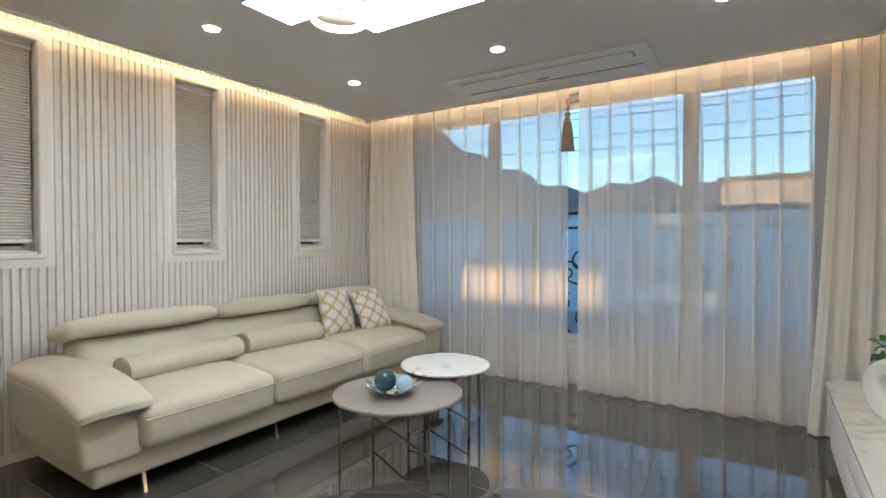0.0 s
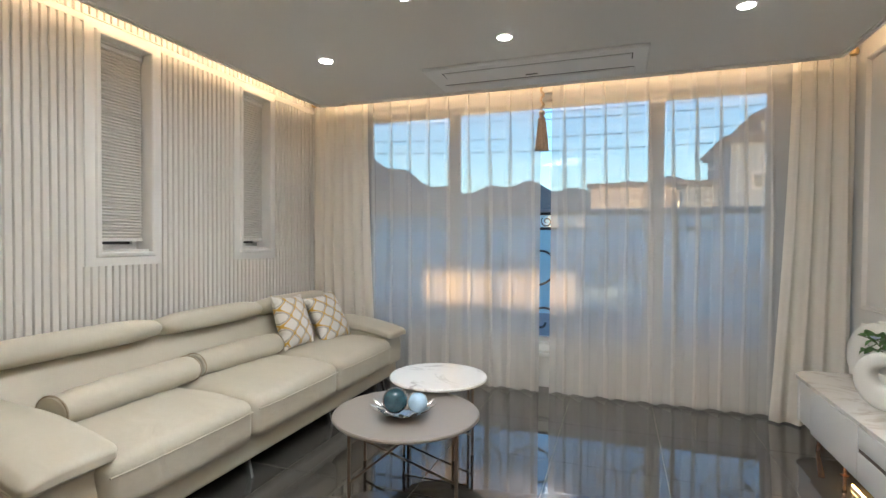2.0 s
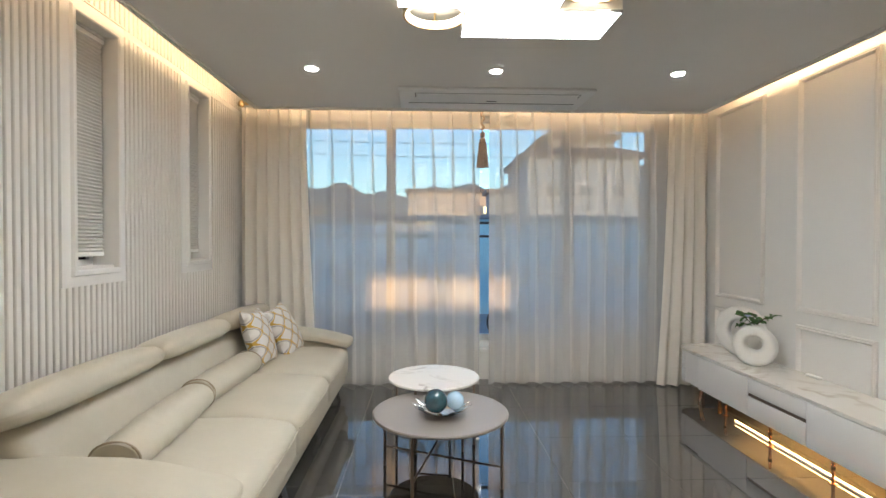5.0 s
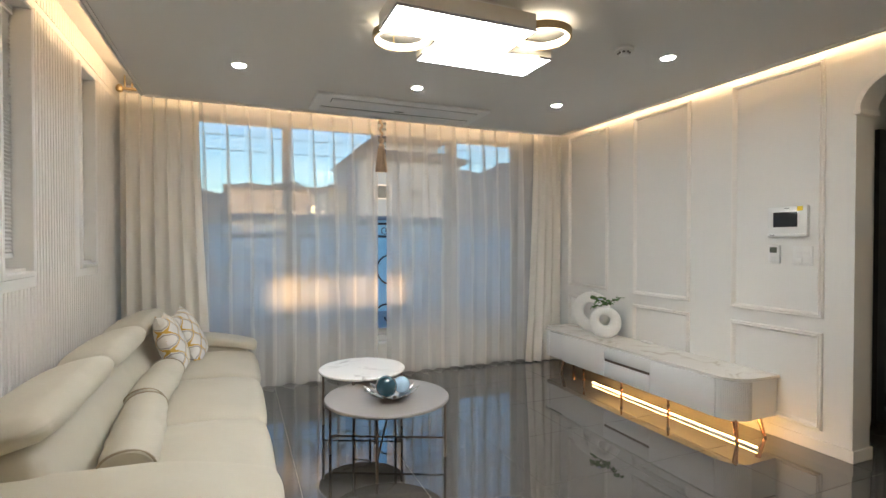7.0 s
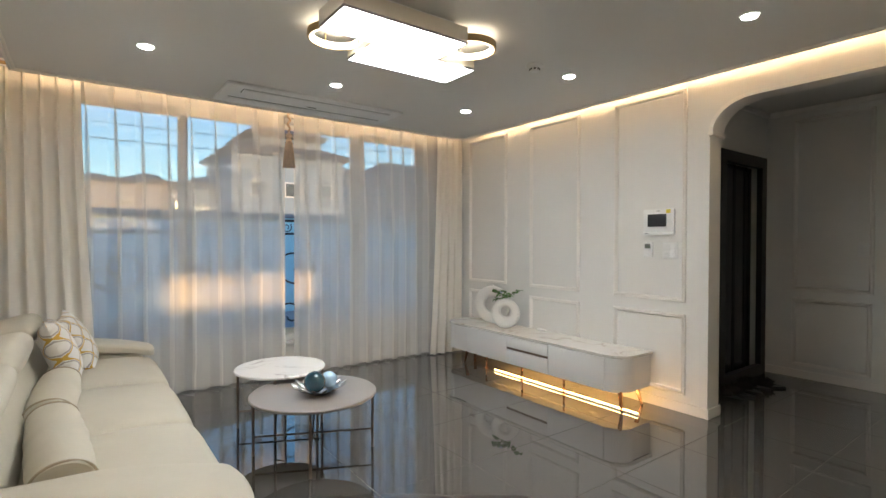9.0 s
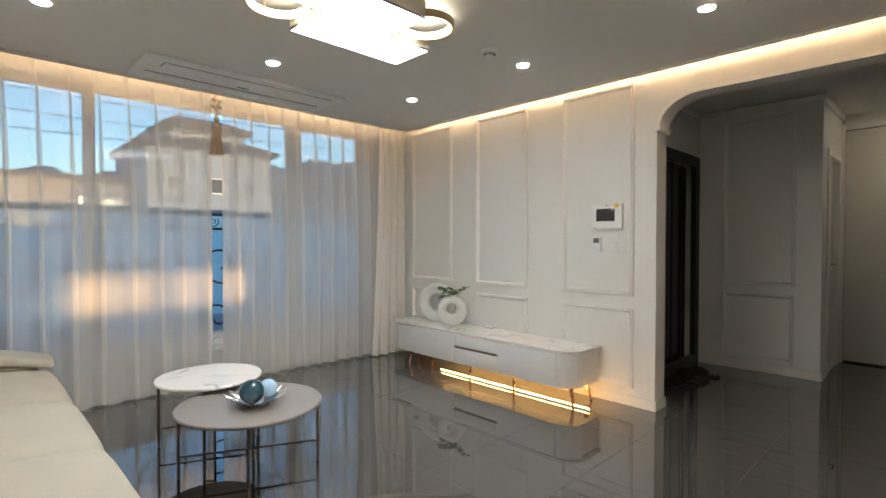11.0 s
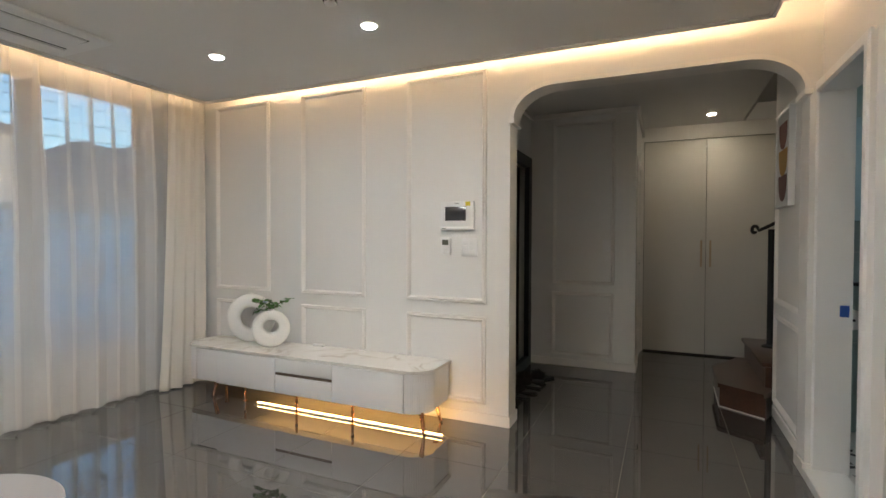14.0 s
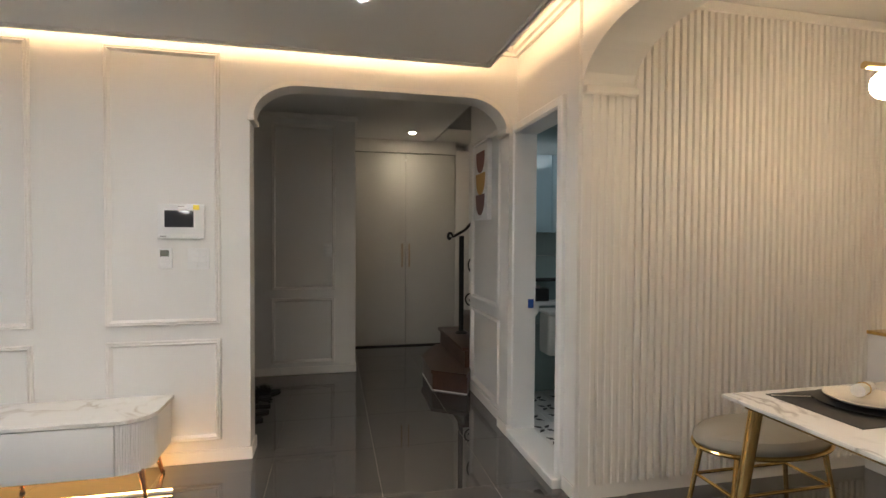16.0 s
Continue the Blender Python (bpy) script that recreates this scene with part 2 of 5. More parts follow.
M["lamp_glass"] = glow("lit_house_window", (1.0, 0.72, 0.30), 1.2)
# distance haze is painted in: the woods are bluer than their own green
M["hill"] = material("hazed_wooded_hill", (0.065, 0.115, 0.155), 0.95, vary=0.35, scale=0.05, grain=0.6)


# ---- building blocks ----
def box(bm, x0, x1, y0, y1, z0, z1, bevel=0.0):
    v = [bm.verts.new((x, y, z)) for x in (x0, x1) for y in (y0, y1) for z in (z0, z1)]
    faces = [bm.faces.new([v[i] for i in f]) for f in ((0, 1, 3, 2), (4, 6, 7, 5), (0, 4, 5, 1), (2, 3, 7, 6), (0, 2, 6, 4), (1, 5, 7, 3))]
    if bevel:
        edges = list({e for f in faces for e in f.edges})
        bmesh.ops.bevel(bm, geom=edges, offset=bevel, segments=2, affect="EDGES", profile=0.5)
    return bm


def boxed(*a, bevel=0.0):
    return box(bmesh.new(), *a, bevel=bevel)


def rod(bm, p, q, r, r2=None, seg=10):
    p, q = Vector(p), Vector(q)
    m = Matrix.Translation((p + q) / 2) @ (q - p).to_track_quat("Z", "Y").to_matrix().to_4x4()
    bmesh.ops.create_cone(bm, cap_ends=True, segments=seg, radius1=r, radius2=r if r2 is None else r2, depth=(q - p).length, matrix=m)
    return bm


def ball(bm, c, r, u=20, v=14, scale=(1, 1, 1)):
    bmesh.ops.create_uvsphere(bm, u_segments=u, v_segments=v, radius=r, matrix=Matrix.Translation(c) @ Matrix.Diagonal((*scale, 1)))
    return bm


def tube(bm, points, r, seg=8, closed=False, taper=1.0):
    """A round bar swept along points."""
    pts = [Vector(p) for p in points]
    n, rings, side = len(pts), [], None
    for i, p in enumerate(pts):
        a = pts[i - 1] if i or closed else p
        b = pts[(i + 1) % n] if i + 1 < n or closed else p
        way = (b - a).normalized()
        if side is None:
            side = way.orthogonal().normalized()
        side = (side - way * side.dot(way)).normalized()
        up = way.cross(side)
        rr = r * (1 + (taper - 1) * i / max(1, n - 1))
        rings.append([bm.verts.new(p + rr * (math.cos(2 * math.pi * k / seg) * side + math.sin(2 * math.pi * k / seg) * up)) for k in range(seg)])
    for i in range(n if closed else n - 1):
        a, b = rings[i], rings[(i + 1) % n]
        for k in range(seg):
            bm.faces.new((a[k], a[(k + 1) % seg], b[(k + 1) % seg], b[k]))
    if not closed:
        bm.faces.new(rings[0][::-1])
        bm.faces.new(rings[-1])
    return bm


def lathe(bm, profile, c=(0, 0, 0), seg=40):
    """A turned body: profile of (radius, height)."""
    rings = []
    for r, z in profile:
        rings.append([bm.verts.new((c[0] + r * math.cos(2 * math.pi * k / seg), c[1] + r * math.sin(2 * math.pi * k / seg), c[2] + z)) for k in range(seg)])
    for a, b in zip(rings, rings[1:]):
        for k in range(seg):
            bm.faces.new((a[k], a[(k + 1) % seg], b[(k + 1) % seg], b[k]))
    bm.faces.new(rings[0][::-1])
    bm.faces.new(rings[-1])
    return bm


def prism(bm, outline, z0, z1):
    """An upright block over a plan outline of (x, y)."""
    lo = [bm.verts.new((x, y, z0)) for x, y in outline]
    hi = [bm.verts.new((x, y, z1)) for x, y in outline]
    n = len(outline)
    for i in range(n):
        bm.faces.new((lo[i], lo[(i + 1) % n], hi[(i + 1) % n], hi[i]))
    bm.faces.new(lo[::-1])
    bm.faces.new(hi)
    return bm


def slab(bm, outline, h0, h1, place):
    """A plate over an outline of (u, v), between heights h0 and h1, set by the matrix place."""
    prism(bm, outline, h0, h1)
    bm.transform(place)
    return bm


def pad(half, r, inner=5, arc=4, soft=None):
    """A cushion: a box of half sizes with edges rounded by r; soft(p) moves its points."""
    bm = bmesh.new()
    axes = []
    for h in half:
        rr = min(r, h * 0.98)
        a = [-h + rr * k / arc for k in range(arc)]
        mid = [-(h - rr) + 2 * (h - rr) * k / inner for k in range(inner + 1)]
        axes.append(a + mid + [-c for c in a[::-1]])
    seen = {}

    def vert(i, j, k):
        key = (i, j, k)
        if key not in seen:
            p = Vector((axes[0][i], axes[1][j], axes[2][k]))
            core = Vector([max(-(h - min(r, h * 0.98)), min(h - min(r, h * 0.98), c)) for c, h in zip(p, half)])
            d = p - core
            q = core + (d.normalized() * min(r, min(half) * 0.98) if d.length > 1e-9 else d)
            seen[key] = bm.verts.new(soft(q) if soft else q)
        return seen[key]
    n = [len(a) - 1 for a in axes]
    for ax in range(3):
        b, c = (ax + 1) % 3, (ax + 2) % 3
        for end in (0, n[ax]):
            for s in range(n[b]):
                for t in range(n[c]):
                    quad = []
                    for ds, dt in ((0, 0), (1, 0), (1, 1), (0, 1)):
                        idx = [0, 0, 0]
                        idx[ax], idx[b], idx[c] = end, s + ds, t + dt
                        quad.append(vert(*idx))
                    bm.faces.new(quad if end else quad[::-1])
    return bm


def ring_frame(bm, u0, u1, v0, v1, profile, place):
    """A mitred picture-frame moulding; profile of (inset, height)."""
    loops = []
    for d, h in profile:
        loops.append([bm.verts.new(place @ Vector(p)) for p in ((u0 + d, v0 + d, h), (u1 - d, v0 + d, h), (u1 - d, v1 - d, h), (u0 + d, v1 - d, h))])
    for a, b in zip(loops, loops[1:]):
        for k in range(4):
            bm.faces.new((a[k], a[(k + 1) % 4], b[(k + 1) % 4], b[k]))
    return bm


def finish(bm, smooth):
    bmesh.ops.recalc_face_normals(bm, faces=bm.faces)
    me = bpy.data.meshes.new("mesh")
    bm.to_mesh(me)
    bm.free()
    if smooth:
        me.polygons.foreach_set("use_smooth", [True] * len(me.polygons))
        me.set_sharp_from_angle(angle=radians(38))
    return me


def base_of(ob):
    p = Vector((0, 0, 0))
    while ob is not None:
        p += ob.location
        ob = ob.parent
    return p


def part(name, bm, mat, parent, label="", smooth=True):
    """Links a bmesh, given in world places, as one mesh object under a thing or part."""
    bm.transform(Matrix.Translation(-base_of(parent)))
    me = finish(bm, smooth)
    me.materials.append(M[mat])
    ob = new(name, me)
    ob.parent = parent
    return tagged(ob, label)


def thing(name, at, label, category, group=""):
    ob = new(name)
    ob.empty_display_size = 0.1
    ob.location = at
    return tagged(ob, label, category, group)


def solid(name, bm, mat, label, category="", group="", kind="", smooth=True):
    """A thing, or a piece of the setting, that is one mesh."""
    me = finish(bm, smooth)
    me.materials.append(M[mat])
    return tagged(new(name, me), label, category, group, kind)


def setting(name, bm, mat, label, smooth=False):
    return solid(name, bm, mat, label, kind="structure", smooth=smooth)


def shared(name, source, at, parent, turn=0.0):
    """Another object on the mesh of source, under parent."""
    ob = new(name, source.data)
    ob.parent = parent
    ob.location = Vector(at) - base_of(parent)
    ob.rotation_euler[2] = turn
    return ob


# ---- the shell ----
WX, EX, NY, SY = -3.42, 0.838, 4.20, -0.60     # west and east faces, window wall, south face
TOP, LOW, HALL = 2.62, 2.44, 2.55              # upper, lowered and hall ceilings


def arch_wall(u0, u1, top, a, b, spring, crown, rx):
    """Outline of a wall from u0 to u1 with an opening a..b, rounded at its upper corners."""
    rise = crown - spring
    left = [(a + rx - rx * math.cos(k / 10 * math.pi / 2), spring + rise * math.sin(k / 10 * math.pi / 2)) for k in range(11)]
    right = [(b - rx + rx * math.sin(k / 10 * math.pi / 2), spring + rise * math.cos(k / 10 * math.pi / 2)) for k in range(11)]
    return [(u0, 0), (a, 0)] + left + right + [(b, 0), (u1, 0), (u1, top), (u0, top)]


def face(bm, pts, place, depth):
    """A wall of any outline with thickness; outline in (u, v), depth along w."""
    lo = [bm.verts.new(place @ Vector((u, v, 0))) for u, v in pts]
    hi = [bm.verts.new(place @ Vector((u, v, depth))) for u, v in pts]
    n = len(pts)
    for i in range(n):
        bm.faces.new((lo[i], lo[(i + 1) % n], hi[(i + 1) % n], hi[i]))
    fs = [bm.faces.new(lo[::-1]), bm.faces.new(hi)]
    bm.normal_update()
    bmesh.ops.triangulate(bm, faces=fs)
    return bm


ALONG_Y = Matrix(((0, 0, 1, 0), (1, 0, 0, 0), (0, 1, 0, 0), (0, 0, 0, 1)))   # u to y, v to z, w to x
ALONG_X = Matrix(((1, 0, 0, 0), (0, 0, 1, 0), (0, 1, 0, 0), (0, 0, 0, 1)))   # u to x, v to z, w to y
AY, BY = -0.545, 1.105                         # the arch beside the console wall
setting("wall_east", face(bmesh.new(), arch_wall(SY, NY, TOP, AY, BY, 2.075, 2.298, 0.30), Matrix.Translation((EX, 0, 0)) @ ALONG_Y, 0.17), "wall", "warm white painted wall with a rounded arch into the hall")

# arch trim: a slim raised band round the opening and two spring caps
def arch_path(a, b, spring, crown, rx, out):
    rise = crown - spring
    l = [(a + rx - (rx + out) * math.cos(k / 12 * math.pi / 2), spring + (rise + out) * math.sin(k / 12 * math.pi / 2)) for k in range(13)]
    r = [(b - rx + (rx + out) * math.sin(k / 12 * math.pi / 2), spring + (rise + out) * math.cos(k / 12 * math.pi / 2)) for k in range(13)]
    return l + r


def arch_band(a, b, spring, crown, rx, place, w0, w1, inset):
    bm = bmesh.new()
    inner, outer = arch_path(a, b, spring, crown, rx, -inset), arch_path(a, b, spring, crown, rx, 0.004)
    n = len(inner)
    v = [[bm.verts.new(place @ Vector((u, z, w))) for u, z in line] for line, w in ((inner, w0), (outer, w0), (outer, w1), (inner, w1))]
    for i in range(n - 1):
        for a_, b_ in ((0, 1), (1, 2), (2, 3), (3, 0)):
            bm.faces.new((v[a_][i], v[a_][i + 1], v[b_][i + 1], v[b_][i]))
    return bm


PLACE_E = Matrix.Translation((EX, 0, 0)) @ ALONG_Y
setting("trim", arch_band(AY, BY, 2.075, 2.298, 0.30, PLACE_E, -0.006, 0.176, 0.018), "trim", "white plaster band lining the hall arch", True)
setting("trim", arch_band(AY, BY, 2.075, 2.298, 0.30, PLACE_E, -0.013, 0.02, 0.024), "trim", "white plaster lip on the edge of the hall arch", True)
setting("trim", boxed(EX - 0.015, EX + 0.185, BY - 0.03, BY + 0.012, 2.05, 2.082, bevel=0.006), "trim", "small plaster cap where the arch springs")
setting("trim", boxed(EX - 0.015, EX + 0.185, AY - 0.012, AY + 0.03, 2.05, 2.082, bevel=0.006), "trim", "small plaster cap where the arch springs")

# window wall with one wide opening
WIN0, WIN1, WINB, WINT = -3.05, 0.52, 0.30, 2.505
bm = bmesh.new()
box(bm, WX - 0.2, WIN0, NY, NY + 0.22, -0.05, TOP)
box(bm, WIN1, EX + 0.17, NY, NY + 0.22, -0.05, TOP)
box(bm, WIN0, WIN1, NY, NY + 0.22, -0.05, WINB)
box(bm, WIN0, WIN1, NY, NY + 0.22, WINT, TOP)
setting("wall_north", bm, "wall", "painted wall round the wide window")

# west wall with three narrow openings
WINS = [(0.808, 1.130), (1.919, 2.242), (3.034, 3.350)]
WZ0, WZ1 = 1.185, 2.395
bm = bmesh.new()
edges = [-4.3] + [e for w in WINS for e in w] + [NY]
for i in range(0, len(edges), 2):
    box(bm, WX - 0.2, WX, edges[i], edges[i + 1], -0.05, TOP)
for a, b in WINS:
    box(bm, WX - 0.2, WX, a, b, -0.05, WZ0)
    box(bm, WX - 0.2, WX, a, b, WZ1, TOP)
setting("wall_west", bm, "slat", "painted wall behind the vertical slats")

# south side: bathroom wall, dining room
BX0, BX1, BTOP = 0.168, 0.835, 2.06
bm = bmesh.new()
box(bm, -0.02, BX0, SY - 0.12, SY, -0.05, TOP)
box(bm, BX1, EX, SY - 0.12, SY, -0.05, TOP)
box(bm, BX0, BX1, SY - 0.12, SY, BTOP, TOP)
setting("wall_south", bm, "wall", "warm white wall with the bathroom doorway")
bm = bmesh.new()
box(bm, EX + 0.171, 1.93, SY - 0.12, SY + 0.015, -0.05, TOP)
setting("wall_hall_south", bm, "wall", "warm white hall wall beside the stairs")
setting("wall_dining_east", boxed(-0.02, 0.10, -4.3, SY - 0.12, -0.05, TOP), "slat", "painted wall behind the dining room slats")
# beam with rounded corners between living and dining room
PLACE_S = Matrix.Translation((0, -0.90, 0)) @ ALONG_X
setting("beam", face(bmesh.new(), arch_wall(WX, -0.0, TOP, WX + 0.03, -0.03, 2.12, 2.335, 0.42), PLACE_S, 0.28), "wall", "plastered beam with rounded corners over the dining room opening")
setting("trim", boxed(-0.065, 0.02, -0.912, -0.62, 2.085, 2.122, bevel=0.006), "trim", "plaster cap on top of the slatted pilaster")
# back of the dining room with a window to the low sun
SUNX0, SUNX1, SUNZ0, SUNZ1 = -2.71, -1.40, 1.58, 1.88
bm = bmesh.new()
box(bm, WX - 0.2, SUNX0, -4.5, -4.3, -0.05, TOP)
box(bm, SUNX1, 0.10, -4.5, -4.3, -0.05, TOP)
box(bm, SUNX0, SUNX1, -4.5, -4.3, -0.05, SUNZ0)
box(bm, SUNX0, SUNX1, -4.5, -4.3, SUNZ1, TOP)
box(bm, -2.09, -2.03, -4.45, -4.35, SUNZ0, SUNZ1)
setting("wall_dining_south", bm, "wall", "painted dining room wall with a low wide window")

# hall and stairs
setting("wall_entry", boxed(EX + 0.17, 1.66, 1.42, 1.60, -0.05, HALL), "wall", "hall wall beside the entrance door")
bm = bmesh.new()
box(bm, 2.60, 2.683, 1.42, 1.60, -0.05, HALL)
box(bm, 1.66, 2.60, 1.42, 1.60, 2.10, HALL)
setting("wall_entry_head", bm, "wall", "hall wall over the entrance door")
bm = bmesh.new()
box(bm, 2.683, 2.90, 0.40, 1.60, -0.05, HALL)
setting("wall_hall_east", bm, "wall", "panelled hall wall")
bm = bmesh.new()
box(bm, 2.90, 2.98, 0.40, 0.55, -0.05, HALL)
box(bm, 3.62, 4.25, 0.40, 0.55, -0.05, HALL)
box(bm, 2.98, 3.62, 0.40, 0.55, 2.05, HALL)
setting("wall_hall_north", bm, "wall", "hall wall with a side doorway")
bm = bmesh.new()
box(bm, 4.03, 4.25, -3.4, 0.40, -0.05, HALL)
setting("wall_closet", bm, "wall", "end wall of the hall behind the closet")
setting("wall_stairs", boxed(3.0, 4.03, -3.2, -1.08, -0.05, 4.2), "wall", "stairwell wall")
setting("wall_stairs_back", boxed(1.80, 3.0, -3.4, -3.2, -0.05, 4.2), "wall", "stairwell end wall")
bm = bmesh.new()
box(bm, 1.80, 1.93, -3.4, SY - 0.12, -0.05, 4.2)
box(bm, 1.80, 4.25, SY - 0.02, SY + 0.10, HALL + 0.17, 4.2)
setting("wall_stairs_side", bm, "wall", "stairwell side wall")
setting("ceiling_stairs", boxed(1.80, 4.25, -3.4, SY + 0.10, 4.2, 4.3), "ceiling", "stairwell ceiling")
# ceilings
setting("ceiling", boxed(WX - 0.2, EX, -0.62, NY + 0.22, TOP, TOP + 0.12), "ceiling", "upper ceiling of the light cove")
setting("ceiling_dining", boxed(WX - 0.2, 0.10, -4.5, -0.62, TOP, TOP + 0.12), "ceiling", "white dining room ceiling")
setting("ceiling_closet", boxed(3.0, 4.25, -1.10, SY - 0.021, HALL, 4.2), "ceiling", "boxed soffit beside the stairwell")
setting("ceiling_hall", boxed(EX + 0.17, 4.25, SY, 1.60, HALL, HALL + 0.17), "ceiling", "white hall ceiling")
bm = bmesh.new()
box(bm, -3.175, 0.672, -0.345, 3.752, LOW, LOW + 0.05)
setting("ceiling_lowered", bm, "ceiling", "lowered white ceiling slab of the living room")
bm = bmesh.new()
for inset, z0, z1 in ((0.0, LOW - 0.012, LOW + 0.056), (0.02, LOW - 0.006, LOW)):
    x0, x1, y0, y1 = -3.187 + inset, 0.684 - inset, -0.357 + inset, 3.764 - inset
    w = 0.014
    box(bm, x0, x1, y0, y0 + w, z0, z1)
    box(bm, x0, x1, y1 - w, y1, z0, z1)
    box(bm, x0, x0 + w, y0 + w, y1 - w, z0, z1)
    box(bm, x1 - w, x1, y0 + w, y1 - w, z0, z1)
setting("trim", bm, "trim", "narrow white edging round the lowered ceiling")
# cornice in the cove, baseboards
bm = bmesh.new()
for d, z in ((0.05, TOP - 0.03), (0.025, TOP - 0.055)):
    box(bm, EX - d, EX, SY, NY, z, z + 0.03)
    box(bm, -0.02, EX - d, SY, SY + d, z, z + 0.03)
setting("cornice", bm, "trim", "stepped white cornice at the cove")
bm = bmesh.new()
box(bm, EX - 0.012, EX, BY, NY, 0, 0.075, 0.003)
box(bm, EX - 0.012, EX + 0.182, BY - 0.012, BY, 0, 0.075, 0.003)
box(bm, EX - 0.012, EX, AY - 0.03, AY, 0, 0.075, 0.003)
box(bm, EX - 0.012, EX + 0.182, AY, AY + 0.012, 0, 0.075, 0.003)
box(bm, EX + 0.182, 1.93, SY + 0.015, SY + 0.027, 0, 0.075, 0.003)
box(bm, 2.671, 2.683, 0.40, 1.42, 0, 0.075, 0.003)
box(bm, 2.671, 2.90, 0.388, 0.40, 0, 0.075, 0.003)
box(bm, -0.02, 0.106, SY, SY + 0.012, 0, 0.075, 0.003)
setting("baseboard", bm, "trim", "low white baseboard")
setting("baseboard", boxed(WX, WX + 0.02, -4.3, NY, 0, 0.06, bevel=0.003), "trim", "low white baseboard under the slats")
bm = bmesh.new()
box(bm, EX + 0.17, 2.683, 1.39, 1.42, HALL - 0.05, HALL, 0.01)
box(bm, 2.653, 2.683, 0.37, 1.39, HALL - 0.05, HALL, 0.01)
box(bm, 2.683, 4.03, 0.37, 0.40, HALL - 0.05, HALL, 0.01)
setting("cornice", bm, "trim", "small white cornice in the hall")
box(bm := bmesh.new(), -0.06, -0.02, -4.3, -0.90, TOP - 0.05, TOP, 0.012)
setting("cornice", bm, "trim", "small white cornice in the dining room")

# wall panel mouldings
PROFILE = [(0.0, 0.0), (0.0, 0.012), (0.006, 0.019), (0.014, 0.013), (0.020, 0.021), (0.030, 0.008), (0.034, 0.0)]


def moulding(place, u0, u1, v0, v1, label):
    return setting("trim", ring_frame(bmesh.new(), u0, u1, v0, v1, PROFILE, place), "trim", label, True)


WEST_FACE = Matrix.Translation((EX, 0, 0)) @ Matrix(((0, 0, -1, 0), (1, 0, 0, 0), (0, 1, 0, 0), (0, 0, 0, 1)))
for a, b in ((3.19, 3.805), (2.243, 2.853), (1.268, 1.883)):
    moulding(WEST_FACE, a, b, 0.832, 2.435, "tall white picture-frame moulding on the wall")
    moulding(WEST_FACE, a, b, 0.135, 0.742, "low white picture-frame moulding on the wall")
HALL_FACE = Matrix.Translation((2.683, 0, 0)) @ Matrix(((0, 0, -1, 0), (1, 0, 0, 0), (0, 1, 0, 0), (0, 0, 0, 1)))
moulding(HALL_FACE, 0.590, 1.190, 0.832, 2.45, "tall white picture-frame moulding in the hall")
moulding(HALL_FACE, 0.600, 1.195, 0.115, 0.752, "low white picture-frame moulding in the hall")
STAIR_FACE = Matrix.Translation((0, SY + 0.015, 0)) @ ALONG_X
moulding(STAIR_FACE, 1.090, 1.83, 0.832, 2.16, "tall white picture-frame moulding in the hall")
moulding(STAIR_FACE, 1.090, 1.83, 0.115, 0.75, "low white picture-frame moulding in the hall")

# ---- large lamps of the living room ----
light = thing("ceiling_light", (-1.36, 1.68, LOW), "flat ceiling light of two white panels and two brass rings", "ceiling light")
for x0, x1, y0, y1 in ((-1.872, -1.170, 1.394, 1.677), (-1.578, -0.884, 1.682, 1.975)):
    part("mounting_plate", boxed(x0 + 0.05, x1 - 0.05, y0 + 0.05, y1 - 0.05, 2.405, LOW), "white", light)
    part("housing", boxed(x0, x1, y0, y1, 2.332, 2.406, bevel=0.002), "shade", light, "cream painted housing")
    part("lip", ring_frame(bmesh.new(), x0, x1, y0, y1, [(0.0, 0.0), (0.0, -0.013), (0.005, -0.013), (0.005, 0.0)], Matrix.Translation((0, 0, 2.333))), "chrome", light, "thin metal lip", smooth=False)
    part("diffuser", boxed(x0 + 0.006, x1 - 0.006, y0 + 0.006, y1 - 0.006, 2.322, 2.331, bevel=0.002), "lit", light, "lit white diffuser panel")
for cx, cy in ((-1.705, 1.842), (-1.038, 1.545)):
    bm = bmesh.new()
    lathe(bm, [(0.152, 0.0), (0.152, 0.036)], (cx, cy, 2.36), 48)
    bmesh.ops.delete(bm, geom=[f for f in bm.faces if len(f.verts) > 4], context="FACES_ONLY")
    lathe_in = [[(0.152, 0.0), (0.140, 0.0)], [(0.152, 0.036), (0.140, 0.036)]]
    for prof in lathe_in:
        lathe(bm, prof, (cx, cy, 2.36), 48)
    bmesh.ops.delete(bm, geom=[f for f in bm.faces if len(f.verts) > 4], context="FACES_ONLY")
    part("ring", bm, "brass", light, "brass ring")
    bm = bmesh.new()
    lathe(bm, [(0.1395, 0.002), (0.128, 0.002)], (cx, cy, 2.36), 48)
    lathe(bm, [(0.1395, 0.034), (0.128, 0.034)], (cx, cy, 2.36), 48)
    lathe(bm, [(0.128, 0.002), (0.128, 0.034)], (cx, cy, 2.36), 48)
    bmesh.ops.delete(bm, geom=[f for f in bm.faces if len(f.verts) > 4], context="FACES_ONLY")
    part("ring_diffuser", bm, "ring_lit", light, "lit inner band of the ring")
    part("stem", rod(bmesh.new(), (cx, cy + 0.146, 2.395), (cx, cy + 0.146, LOW), 0.005), "brass", light)


def downlight(x, y, z, lens="spot_lit"):
    d = thing("downlight", (x, y, z), "small round recessed ceiling downlight, switched on", "downlight", "ceiling downlights")
    bm = lathe(bmesh.new(), [(0.047, 0.0), (0.046, -0.005), (0.038, -0.006), (0.038, 0.0)], (x, y, z), 32)
    part("bezel", bm, "white", d)
